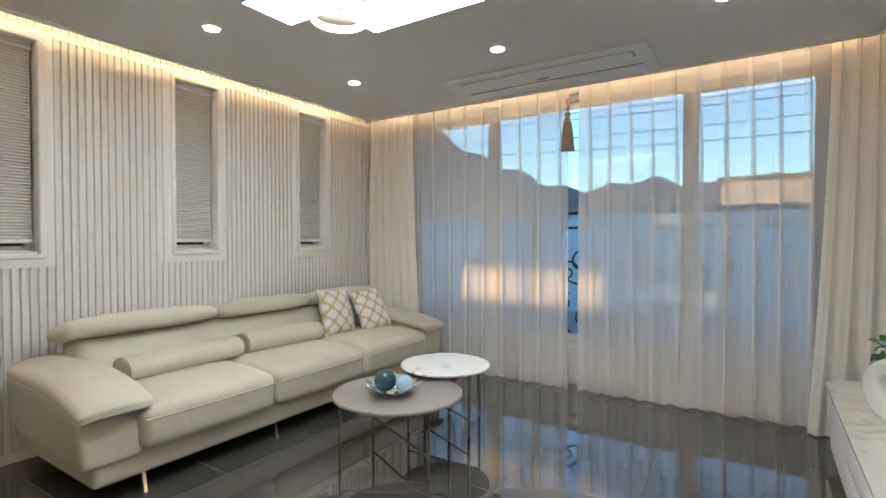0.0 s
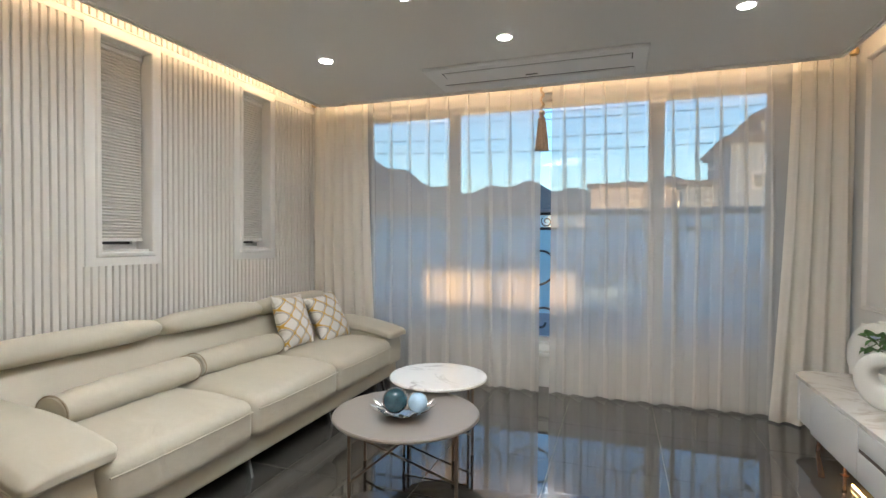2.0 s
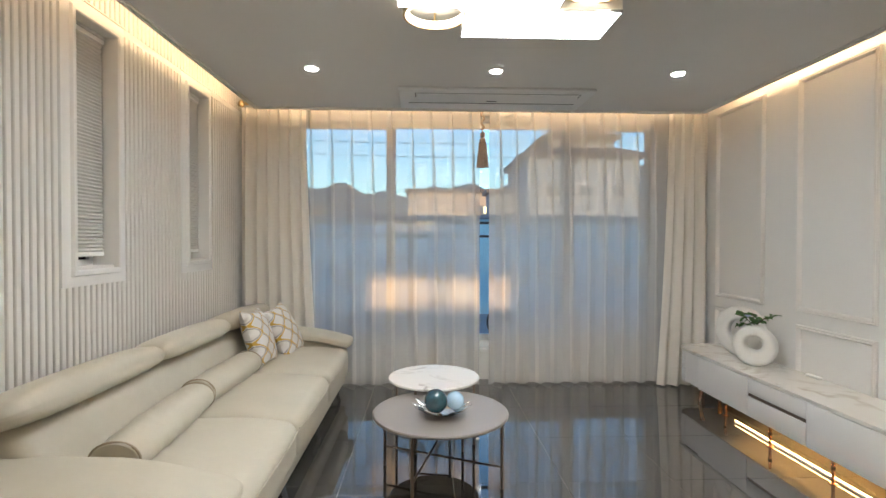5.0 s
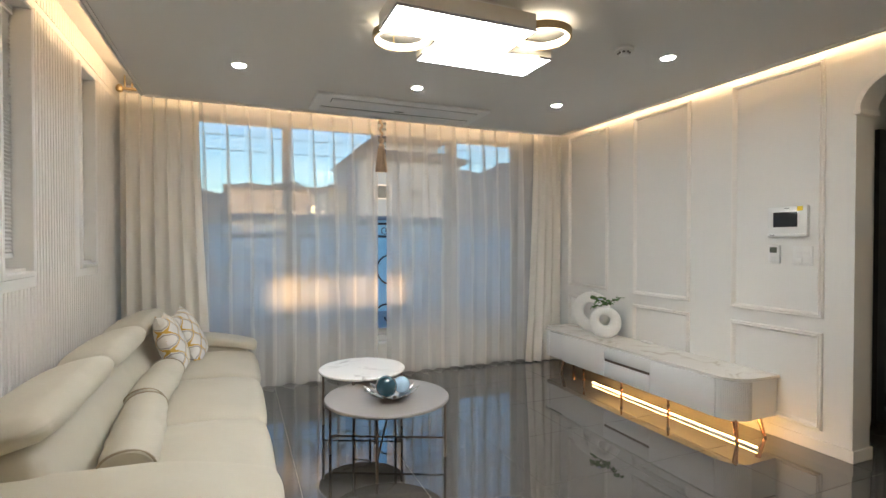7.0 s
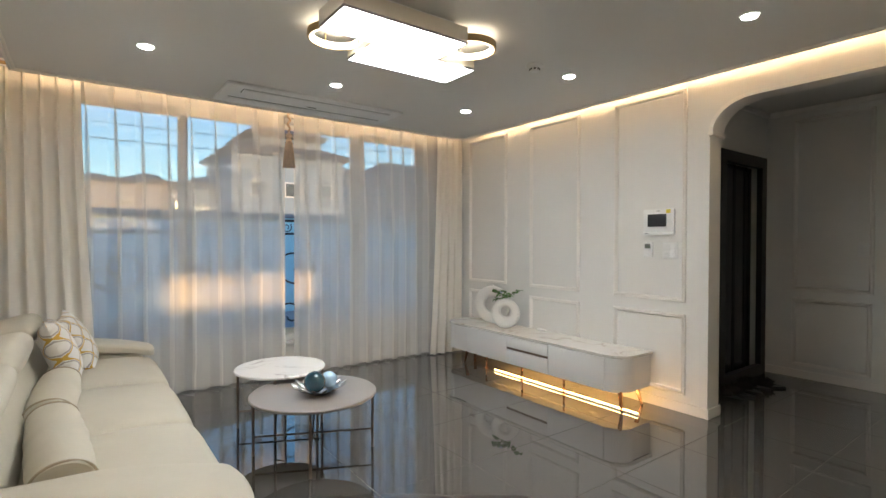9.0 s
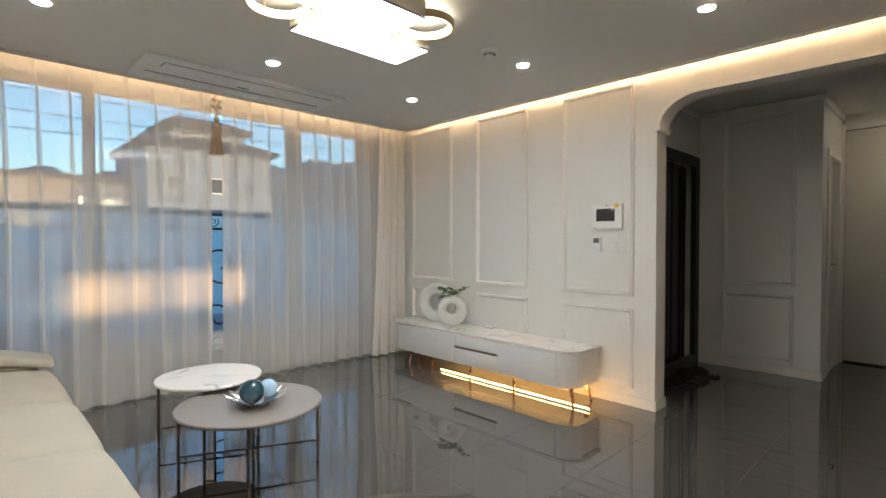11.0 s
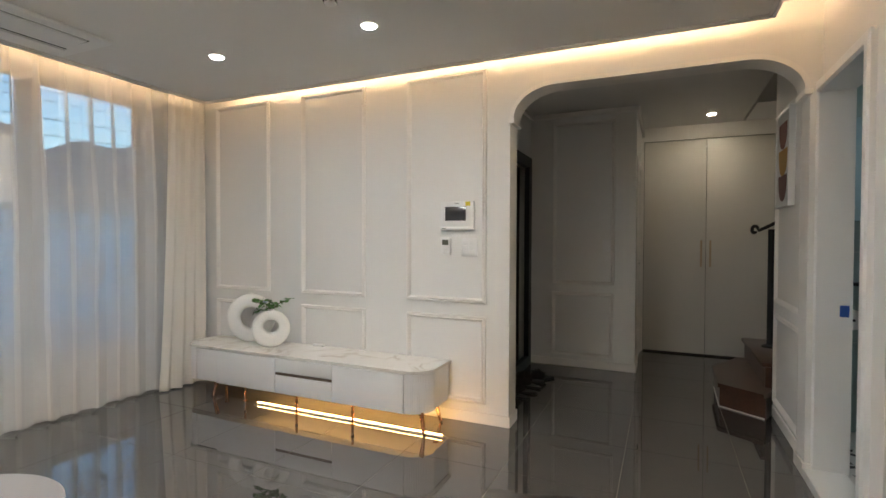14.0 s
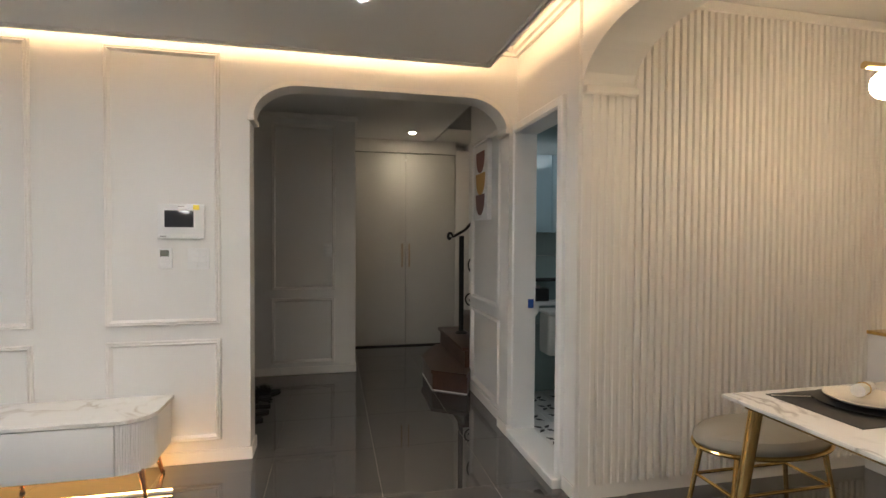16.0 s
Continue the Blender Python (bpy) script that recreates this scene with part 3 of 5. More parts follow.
    part("lens", lathe(bmesh.new(), [(0.037, -0.0035), (0.037, -0.0075), (0.031, -0.009)], (x, y, z), 32), lens, d, "glowing lens")
    return d


for x in (-2.49, -1.285, -0.06):
    for y in (2.785, 1.64, 0.49):
        if (x, y) != (-1.285, 1.64):
            downlight(x, y, LOW)
downlight(3.28, -0.272, HALL, "hall_lit")

# ---- windows and curtains ----
wide = setting("window_1", boxed(WIN0, WIN1, NY + 0.19, NY + 0.215, WINB - 0.02, WINB + 0.0, bevel=0.003), "white", "wide white sliding window with three panes")
FY0, FY1 = NY + 0.03, NY + 0.10
bm = bmesh.new()
box(bm, WIN0, WIN1, FY0, FY1 + 0.05, WINB, WINB + 0.06, 0.006)
box(bm, WIN0, WIN1, FY0, FY1 + 0.05, WINT - 0.05, WINT, 0.006)
box(bm, WIN0, WIN0 + 0.05, FY0, FY1 + 0.05, WINB + 0.06, WINT - 0.05, 0.006)
box(bm, WIN1 - 0.05, WIN1, FY0, FY1 + 0.05, WINB + 0.06, WINT - 0.05, 0.006)
part("window_frame", bm, "white", wide, "white plastic window frame")
part("window_sill", boxed(WIN0, WIN1, NY - 0.03, FY0, WINB - 0.035, WINB - 0.002, bevel=0.008), "white", wide)
SASH = [(-3.0, -2.03), (-2.115, -0.31), (-0.425, 0.47)]
for i, (a, b) in enumerate(SASH):
    y0 = FY0 + 0.008 + (0.055 if i != 1 else 0.0)
    z0, z1 = WINB + 0.062, WINT - 0.052
    s = part("sash", ring_frame(bmesh.new(), a, b, z0, z1, [(0, 0), (0, 0.042), (0.058, 0.042), (0.064, 0.034), (0.064, 0.0)], Matrix.Translation((0, y0, 0)) @ ALONG_X), "white", wide, smooth=False)
    g = part("pane", boxed(a + 0.06, b - 0.06, y0 + 0.018, y0 + 0.023, z0 + 0.06, z1 - 0.06), "pane", wide, "clear glass pane", smooth=False)
    g.visible_shadow = False


def curtain(x0, x1, y, top, bottom, pitch, depth, spread, mat, name, label, group="", steps=14, rows=16, seed=1, lean=(0.0, 0.0), scallop=0.0, side=0.0):
    """A pleated curtain hanging from z top: pinched at the head, opening into soft folds below."""
    rnd = random.Random(seed)
    n = max(2, round((x1 - x0) / pitch))
    jit = [rnd.uniform(-0.18, 0.18) for _ in range(n + 2)]
    amp = [rnd.uniform(0.75, 1.2) for _ in range(n + 2)]
    bm, grid = bmesh.new(), []
    for r in range(rows + 1):
        f = r / rows
        z = top + (bottom - top) * f
        row = []
        for c in range(n * steps + 1):
            k, q = divmod(c, steps)
            d = q / steps - 0.5 + jit[k] * 0.5 * f
            w = 0.055 + (spread - 0.055) * min(1, f * 1.6) ** 0.7
            fold = (max(0.0, 1 - abs(d) / (1.9 * w)) if side else math.exp(-(d / w) ** 2)) * amp[k]
            swing = 0.35 * math.sin(2 * math.pi * (c / steps) * 0.5 + 3 * f + k * 0.4) * f
            grow = 0.45 + 0.55 * min(1, f * 2.2)
            if f < 0.06:
                grow *= 0.75
            yy = y - depth * grow * (fold + swing * 0.4)
            tip = side * 0.30 * pitch * fold * grow
            u = c / (n * steps)
            pull = 0.30 * (d if abs(d) < 0.5 else 0) * math.exp(-(d / 0.3) ** 2) * pitch * (1 - f) ** 2
            xx = x0 + lean[0] * f ** 1.5 + u * (x1 + lean[1] * f ** 1.5 - x0 - lean[0] * f ** 1.5) - pull
            xx += tip
            zz = z + (scallop * math.cos(2 * math.pi * d) * (1 if r == rows else 0))
            row.append(bm.verts.new((xx, yy, zz)))
        grid.append(row)
    for a, b in zip(grid, grid[1:]):
        for i in range(len(a) - 1):
            bm.faces.new((a[i], a[i + 1], b[i + 1], b[i]))
    ob = thing(name, ((x0 + x1) / 2, y, bottom), label, "curtain", group)
    strips = []
    hem = bm.copy()
    bm.verts.ensure_lookup_table()
    if side:
        # the stitched pleats: narrow doubled folds, pinched a hand below the head
        for k in range(n):
            strip, prev = bmesh.new(), None
            for r in range(rows + 1):
                f = r / rows
                v = max(grid[r][k * steps:(k + 1) * steps + 1], key=lambda q: -q.co.y)
                half = 0.003 + 0.013 * min(1.0, max(0.0, f - 0.03) / 0.22) ** 0.8 + 0.002 * math.sin(6 * f + k)
                line = [strip.verts.new((v.co.x + e * half, v.co.y - 0.004 + 0.006 * e * e, v.co.z)) for e in (-1, 0, 1)]
                if prev:
                    for e in (0, 1):
                        strip.faces.new((prev[e], prev[e + 1], line[e + 1], line[e]))
                prev = line
            strips.append(strip)
    part("cloth", bm, mat, ob)
    for strip in strips:
        part("pleat", strip, "pleat", ob)
    low = bottom + 0.10
    bmesh.ops.delete(hem, geom=[v for v in hem.verts if v.co.z > low + 0.06], context="VERTS")
    bmesh.ops.translate(hem, verts=hem.verts, vec=(0, 0.004, 0.004))
    if hem.faces:
        part("hem", hem, "hem" if mat == "sheer" else mat, ob, "doubled hem")
    else:
        hem.free()
    return ob


sl = curtain(-2.88, -1.25, 4.02, 2.50, 0.016, 0.172, 0.060, 0.105, "sheer", "sheer_curtain", "translucent white voile curtain with pinch pleats", "voile curtains", seed=3, scallop=0.012, rows=22, steps=26, side=0.8)
sr = curtain(-1.165, 0.58, 4.02, 2.50, 0.016, 0.160, 0.060, 0.105, "sheer", "sheer_curtain", "translucent white voile curtain with pinch pleats", "voile curtains", seed=8, scallop=0.012, rows=22, steps=26, side=0.8)
curtain(-3.36, -2.80, 3.94, 2.49, 0.012, 0.095, 0.055, 0.26, "drape", "drape_curtain", "heavy cream curtain drawn to the side", "cream drapes", steps=12, seed=5, lean=(0.0, 0.10))
curtain(0.46, 0.815, 3.93, 2.49, 0.012, 0.080, 0.050, 0.26, "drape", "drape_curtain", "heavy cream curtain drawn to the side", "cream drapes", steps=12, seed=6, lean=(-0.10, 0.0))
rail = thing("curtain_rail", (-1.28, 4.0, 2.52), "curtain rail behind the ceiling edge with brass end caps", "curtain rail")
part("bar", rod(bmesh.new(), (-3.38, 3.925, 2.515), (0.82, 3.925, 2.515), 0.012), "brass", rail)
part("bar", rod(bmesh.new(), (-3.38, 4.015, 2.515), (0.82, 4.015, 2.515), 0.010), "white", rail)
for x in (-3.355, 0.80):
    part("finial", lathe(bmesh.new(), [(0.010, -0.03), (0.024, -0.02), (0.028, 0), (0.022, 0.018), (0.012, 0.03)], (x, 3.925, 2.515), 20), "brass", rail, "ribbed brass finial")
for x in (-3.32, -3.27, 0.74, 0.77):
    part("bracket", rod(bmesh.new(), (x, 3.925, 2.515), (x, 3.925, TOP), 0.006), "brass", rail)

tassel = thing("tassel", (-1.235, 3.945, 1.99), "beige silk tieback tassel hanging in front of the curtain", "tassel")
part("cord", tube(bmesh.new(), [(-1.235 + 0.012 * math.sin(k * 1.4), 3.945 + 0.008 * math.cos(k * 1.4), 2.52 - k * 0.018) for k in range(13)], 0.011, 8), "tassel", tassel)
part("knot", lathe(bmesh.new(), [(0.006, 0.10), (0.020, 0.09), (0.026, 0.07), (0.020, 0.052), (0.012, 0.048), (0.024, 0.036), (0.030, 0.02), (0.024, 0.004), (0.018, 0.0)], (-1.235, 3.945, 2.20), 20), "tassel", tassel)
bm = bmesh.new()
rnd = random.Random(4)
for k in range(44):
    a, r = k / 44 * 2 * math.pi, 0.018 + 0.012 * rnd.random()
    tube(bm, [(-1.235 + r * math.cos(a) * (1 + q * 0.30), 3.945 + r * math.sin(a) * (1 + q * 0.30), 2.205 - q * 0.075 - (0.006 * rnd.random() if q == 3 else 0)) for q in range(4)], 0.0045, 5)
part("fringe", bm, "tassel", tassel, "hanging silk threads")

# three narrow windows with blinds
FRAME = [(0.0, 0.0), (0.0, 0.014), (0.012, 0.020), (0.05, 0.020), (0.056, 0.034), (0.074, 0.036), (0.080, 0.030), (0.080, -0.09)]
WALLFACE = Matrix.Translation((WX, 0, 0)) @ ALONG_Y
for i, (a, b) in enumerate(WINS):
    w = setting("window_%d" % (i + 2), ring_frame(bmesh.new(), a - 0.078, b + 0.078, 1.092, 2.473, FRAME, WALLFACE), "white", "narrow white framed window", True)
    part("window_sash", ring_frame(bmesh.new(), a, b, WZ0, WZ1, [(0, 0), (0, 0.03), (0.03, 0.03), (0.03, 0)], Matrix.Translation((WX - 0.14, 0, 0)) @ ALONG_Y), "white", w, smooth=False)
    part("pane", boxed(WX - 0.132, WX - 0.127, a + 0.03, b - 0.03, WZ0 + 0.03, WZ1 - 0.03), "screen", w, "dark glass pane", smooth=False)
    bl = thing("window_blind", (WX - 0.055, (a + b) / 2, WZ0), "pale grey pleated cellular blind, drawn down", "blind", "pleated blinds")
    n, bm = 60, bmesh.new()
    zt, zb = WZ1 - 0.045, WZ0 + 0.07
    rows = []
    for k in range(2 * n + 1):
        z = zt + (zb - zt) * k / (2 * n)
        x = WX - 0.052 + (0.009 if k % 2 else -0.003)
        rows.append((bm.verts.new((x, a + 0.012, z)), bm.verts.new((x, b - 0.012, z))))
    back = [(bm.verts.new((WX - 0.07, a + 0.012, zt)), bm.verts.new((WX - 0.07, b - 0.012, zt))), (bm.verts.new((WX - 0.07, a + 0.012, zb)), bm.verts.new((WX - 0.07, b - 0.012, zb)))]
    for p, q in zip(rows, rows[1:]):
        bm.faces.new((p[0], p[1], q[1], q[0]))
    bm.faces.new((back[0][0], back[0][1], back[1][1], back[1][0]))
    part("pleats", bm, "blind", bl, smooth=False)
    part("bottom_rail", boxed(WX - 0.072, WX - 0.042, a + 0.010, b - 0.010, zb - 0.022, zb, bevel=0.004), "white", bl)
    part("head_rail", boxed(WX - 0.075, WX - 0.035, a + 0.006, b - 0.006, zt, zt + 0.022, bevel=0.003), "plastic", bl)
    part("head_rail", boxed(WX - 0.075, WX - 0.035, a + 0.006, b - 0.006, zt + 0.026, zt + 0.042, bevel=0.003), "plastic", bl)

# ---- sofa ----
sofa = thing("sofa", (-2.9, 2.4, 0), "long cream leather three-seat sofa with adjustable headrests", "sofa")
SX0, SX1 = -3.36, -2.385


def at(bm, c, *turn):
    bm.transform(pose(*c, *turn) if turn else Matrix.Translation(c))
    return bm


def crown(h, amount):
    """Fills a cushion: its top bulges towards the middle."""
    def soft(p):
        u, v = p.x / h[0], p.y / h[1]
        return Vector((p.x, p.y, p.z + (amount * (1 - u * u) * (1 - v ** 4) if p.z > 0 else 0)))
    return soft


part("base", at(pad((0.465, 1.40, 0.078), 0.030, 6), (-2.90, 2.405, 0.176)), "leather", sofa, "upholstered base rail")
# added dark sheet: deepens the shade below the sofa and its floor reflection
part("shade_sheet", boxed(-3.33, -2.47, 1.04, 3.77, 0.094, 0.104, bevel=0.002), "dark", sofa, "dark sheet added under the frame to deepen the shade")
for a, b in ((1.19, 1.985), (1.985, 2.785), (2.785, 3.60)):
    h = (0.335, (b - a) / 2 - 0.003, 0.115)

    def seat_soft(p, h=h):
        u, v = p.x / h[0], p.y / h[1]
        z = p.z
        if p.z > 0:
            z += (p.z / h[2]) * (0.030 * (1 - u * u) * (1 - v ** 4) - 0.022 * max(0, u) ** 3) + 0.004 * noise.noise(Vector((p.x * 6, p.y * 5 + a, 0)))
        x = p.x + (0.012 * (1 - v ** 4) if u > 0.8 else 0)
        return Vector((x, p.y, z))
    c = part("seat_cushion", at(pad(h, 0.055, 9, soft=seat_soft), (-2.715, (a + b) / 2, 0.335)), "leather", sofa)
    part("piping", tube(bmesh.new(), [(-2.366 - 0.012 * (abs(k - 5) / 5) ** 4, a + 0.025 + (b - a - 0.05) * k / 10, 0.378) for k in range(11)], 0.004, 6), "leather", c)


def back_soft(p):
    f = (p.z + 0.20) / 0.40
    return Vector((p.x - 0.13 * f + (0.02 * math.sin(math.pi * f) if p.x > 0 else 0), p.y, p.z))


part("backrest", at(pad((0.115, 1.215, 0.20), 0.07, 10, soft=back_soft), (-3.07, 2.40, 0.50)), "leather", sofa, "sloping backrest")
for a, b in ((1.10, 2.02), (2.035, 2.84), (2.855, 3.66)):
    h = (0.145, (b - a) / 2, 0.055)

    def hr(p, h=h):
        v = p.y / h[1]
        return Vector((p.x * (1 - 0.16 * v ** 6), p.y, p.z * (1 - 0.35 * v ** 6) + 0.018 * (1 - v ** 4) * (1 if p.z > 0 else 0) - (0.02 * (p.x / h[0]) ** 2 if p.z > 0 else 0)))
    part("headrest", at(pad(h, 0.05, 8, soft=hr), (-3.15, (a + b) / 2, 0.735), 0, -16, 0), "leather", sofa)
    part("headrest_bracket", rod(bmesh.new(), (-3.26, (a + b) / 2, 0.62), (-3.2, (a + b) / 2, 0.72), 0.012), "chrome", sofa)


def arm_line(u):
    """Height of the middle of the arm pad and half its thickness, from the back (-1) to the nose (1)."""
    f = max(0.0, u)
    return 0.556 - 0.018 * (u + 1) - 0.060 * f ** 2.0, 0.038 - 0.010 * f


for side, yc in ((-1, 1.095), (1, 3.722)):
    def arm_soft(p, side=side):
        u, v = p.x / 0.445, p.y / 0.165
        mid, half = arm_line(u)
        rise = 0.014 * (1 - v * v) * (1 - 0.5 * max(0, u)) if p.z > 0 else 0
        wrap = -0.018 * max(0, v * side) ** 3 + 0.004 * noise.noise(Vector((p.x * 5, p.y * 7, side)))
        return Vector((p.x + 0.016 * (1 - v * v) * max(0, u) ** 3, p.y, mid + p.z / 0.05 * half + rise + wrap))

    def panel_soft(p, side=side):
        u, w = p.x / 0.425, p.z / 0.16
        mid, half = arm_line(u)
        z = 0.36 + p.z + (mid - half + 0.012 - 0.52) * (w + 1) / 2 + 0.05 * max(0, -u) * max(0, -w)
        out = side * (0.014 * w if p.y * side > 0 else 0)
        waist = -side * 0.018 * (1 - w * w) * max(0, u) if p.y * side < 0 else 0
        return Vector((p.x - 0.022 * max(0, w) * max(0, u), p.y + out + waist, z))
    body = part("arm_panel", at(pad((0.432, 0.142, 0.160), 0.032, 8, soft=panel_soft), (-2.85, yc + side * 0.012, 0)), "leather", sofa, "upholstered side panel")
    yo = yc + side * 0.145
    part("seam", tube(bmesh.new(), [(-2.443 - 0.016 * max(0, w), yo + side * 0.014 * w, 0.36 + 0.16 * w - 0.055 * (w + 1) / 2) for w in (-0.75, -0.4, 0.0, 0.4, 0.75)], 0.0045, 6), "leather", body)
    cap = part("arm_pad", at(pad((0.445, 0.165, 0.05), 0.034, 9, soft=arm_soft), (-2.825, yc, 0)), "leather", sofa, "flared padded armrest")
    edge = []
    for k in range(25):
        u = -0.94 + 1.90 * k / 24
        mid, half = arm_line(u)
        edge.append((-2.825 + 0.445 * u, yc + side * 0.164, mid - half * 0.35 - 0.018))
    part("piping", tube(bmesh.new(), edge, 0.004, 6), "leather", cap)
for y in (1.24, 2.03, 2.80, 3.60):
    for x in (-2.50, -3.25):
        b_ = bmesh.new()
        d = 0.05 if x > -3 else -0.02
        prism(b_, [(x - 0.022, y - 0.008), (x + 0.022, y - 0.008), (x + 0.022, y + 0.008), (x - 0.022, y + 0.008)], 0.0, 0.165)
        for v in b_.verts:
            if v.co.z < 0.05:
                v.co.x = x + d + (v.co.x - x) * 0.4
        part("leg", b_, "chrome", sofa, "slanted chrome leg")


def bolster(y0, y1, x, z, turn, name_label):
    t = thing("bolster_cushion", (x, (y0 + y1) / 2, z), name_label, "cushion", "leather bolsters")
    L, prof = (y1 - y0) / 2, []
    for k in range(15):
        s = -1 + 2 * k / 14
        prof.append((0.077 * (1 - 0.10 * s * s) + 0.002 * math.sin(k * 2.3), s * L))
    bm = bmesh.new()
    lathe(bm, [(0.064, -L - 0.006)] + prof + [(0.064, L + 0.006)], (0, 0, 0), 28)
    for v in bm.verts:
        v.co += v.co.normalized() * (0.006 * noise.noise(v.co * 9) + 0.004 * noise.noise(Vector((v.co.x * 22, v.co.y * 22, v.co.z * 12))))
        v.co.x *= 1.28
    bm.transform(pose(x, (y0 + y1) / 2, z, 90, 0, turn))
    part("cover", bm, "leather", t)
    for s in (-1, 1):
        bm = bmesh.new()
        tube(bm, [(0.089 * math.cos(a * math.pi / 14), 0.0695 * math.sin(a * math.pi / 14), s * L) for a in range(28)], 0.005, 6, True)
        bm.transform(pose(x, (y0 + y1) / 2, z, 90, 0, turn))
        part("piping", bm, "seam", t, "darker piped edge")
    return t


bolster(1.32, 2.06, -2.885, 0.525, 4, "cream leather bolster lying against the sofa back")
bolster(2.12, 2.78, -2.915, 0.525, -2, "cream leather bolster lying against the sofa back")

# patterned throw pillows
pm = material("ogee_print", (0.74, 0.72, 0.69), 0.75, vary=0.03, grain=500, bump=0.2)
nt = pm.node_tree
pb, pc = nt.nodes["Principled BSDF"], nt.nodes["Texture Coordinate"]
sep = nt.nodes.new("ShaderNodeSeparateXYZ")
nt.links.new(pc.outputs["Object"], sep.inputs[0])


def math_node(op, a, b=None):
    n = nt.nodes.new("ShaderNodeMath")
    n.operation = op
    for i, v in enumerate((a, b)):
        if v is None:
            continue
        if isinstance(v, (int, float)):
            n.inputs[i].default_value = v
        else:
            nt.links.new(v, n.inputs[i])
    return n.outputs[0]


wave = math_node("MULTIPLY", math_node("SINE", math_node("MULTIPLY", sep.outputs[1], 2 * math.pi / 0.125)), 0.026)


def ogee(shift, sign, width):
    u = math_node("ADD", math_node("ADD", sep.outputs[0], math_node("MULTIPLY", wave, sign)), shift)
    m_ = math_node("PINGPONG", math_node("ADD", u, 8.0), 0.062)
    return math_node("LESS_THAN", m_, width)


gold_f = math_node("MAXIMUM", ogee(0.0, 1.0, 0.0056), ogee(0.062, -1.0, 0.0056))
grey_f = math_node("MAXIMUM", ogee(0.016, 1.0, 0.0052), ogee(0.078, -1.0, 0.0052))
mixa, mixb = nt.nodes.new("ShaderNodeMix"), nt.nodes.new("ShaderNodeMix")
for mx in (mixa, mixb):
    mx.data_type = "RGBA"
mixa.inputs[6].default_value, mixa.inputs[7].default_value = (0.74, 0.72, 0.69, 1), (0.40, 0.37, 0.34, 1)
nt.links.new(grey_f, mixa.inputs[0])
nt.links.new(gold_f, mixb.inputs[0])
nt.links.new(mixa.outputs[2], mixb.inputs[6])
mixb.inputs[7].default_value = (0.60, 0.38, 0.08, 1)
nt.links.new(mixb.outputs[2], pb.inputs["Base Color"])
nt.links.new(math_node("MULTIPLY", gold_f, 0.6), pb.inputs["Metallic"])
nt.links.new(math_node("SUBTRACT", 0.75, math_node("MULTIPLY", gold_f, 0.4)), pb.inputs["Roughness"])
M["ogee"] = pm


def throw_pillow(m, label):
    n, s, bm = 16, 0.195, bmesh.new()
    sheets = []
    for side in (1, -1):
        g = []
        for i in range(n + 1):
            row = []
            for j in range(n + 1):
                u, v = -1 + 2 * i / n, -1 + 2 * j / n
                puff = max(0.0, (1 - u * u) * (1 - v * v)) ** 0.42
                pull = 1 - 0.12 * (1 - abs(v) ** 2) * abs(u) ** 3
                pull2 = 1 - 0.12 * (1 - abs(u) ** 2) * abs(v) ** 3
                row.append(bm.verts.new((u * s * 0.90 * pull, v * s * 1.06 * pull2, side * (0.080 * puff + 0.003 * noise.noise(Vector((u * 3, v * 3, side)))))))
            g.append(row)
        sheets.append(g)
        for i in range(n):
            for j in range(n):
                q = (g[i][j], g[i + 1][j], g[i + 1][j + 1], g[i][j + 1])
                bm.faces.new(q if side > 0 else q[::-1])
    bmesh.ops.remove_doubles(bm, verts=bm.verts, dist=0.0015)
    ob = solid("throw_pillow", bm, "ogee", label, "pillow", "patterned pillows")
    ob.matrix_world = m
    return ob


throw_pillow(pose(-2.905, 3.0, 0.645, 70, 0, 91) @ pose(0, 0, 0, 0, 0, -4), "white pillow with gold lattice print on the sofa")
throw_pillow(pose(-2.835, 3.35, 0.630, 64, 0, 81) @ pose(0, 0, 0, 0, 0, 7), "white pillow with gold lattice print on the sofa arm")

# ---- tables ----
def round_table(cx, cy, z, R, leg_r, start, top_mat, thick, label):
    t = thing("coffee_table", (cx, cy, 0), label, "coffee table", "nesting coffee tables")
    part("tabletop", lathe(bmesh.new(), [(R - 0.006, z - thick), (R, z - thick + 0.005), (R, z - 0.005), (R - 0.005, z)], (cx, cy, 0), 64), top_mat, t, "marble-look top" if top_mat == "marble_t" else "matt taupe top")
    feet = [(cx + leg_r * math.cos(radians(start + 90 * k)), cy + leg_r * math.sin(radians(start + 90 * k))) for k in range(4)]
    for x, y in feet:
        part("leg", rod(bmesh.new(), (x, y, 0), (x, y, z - thick), 0.0085, seg=12), "bronze", t)
    part("stretcher", rod(bmesh.new(), (*feet[1], 0.114), (*feet[3], 0.114), 0.006), "bronze", t)
    part("brace", rod(bmesh.new(), (*feet[0], 0.12), (feet[2][0], feet[2][1], z - thick - 0.015), 0.006), "bronze", t)
    return t


round_table(-1.665, 2.265, 0.370, 0.377, 0.354, -115, "taupe", 0.018, "round low coffee table with taupe top and thin bronze legs")
round_table(-1.69, 2.815, 0.414, 0.303, 0.282, -115, "marble_t", 0.018, "round taller coffee table with white marble top and bronze legs")

bowl = thing("fruit_bowl", (-1.658, 2.205, 0.370), "silver bowl of leaf-shaped petals on the taupe table", "bowl")
part("dish", lathe(bmesh.new(), [(0.045, 0.004), (0.07, 0.008), (0.092, 0.022), (0.090, 0.025), (0.068, 0.012), (0.02, 0.009)], (-1.658, 2.205, 0.370), 32), "silver", bowl)
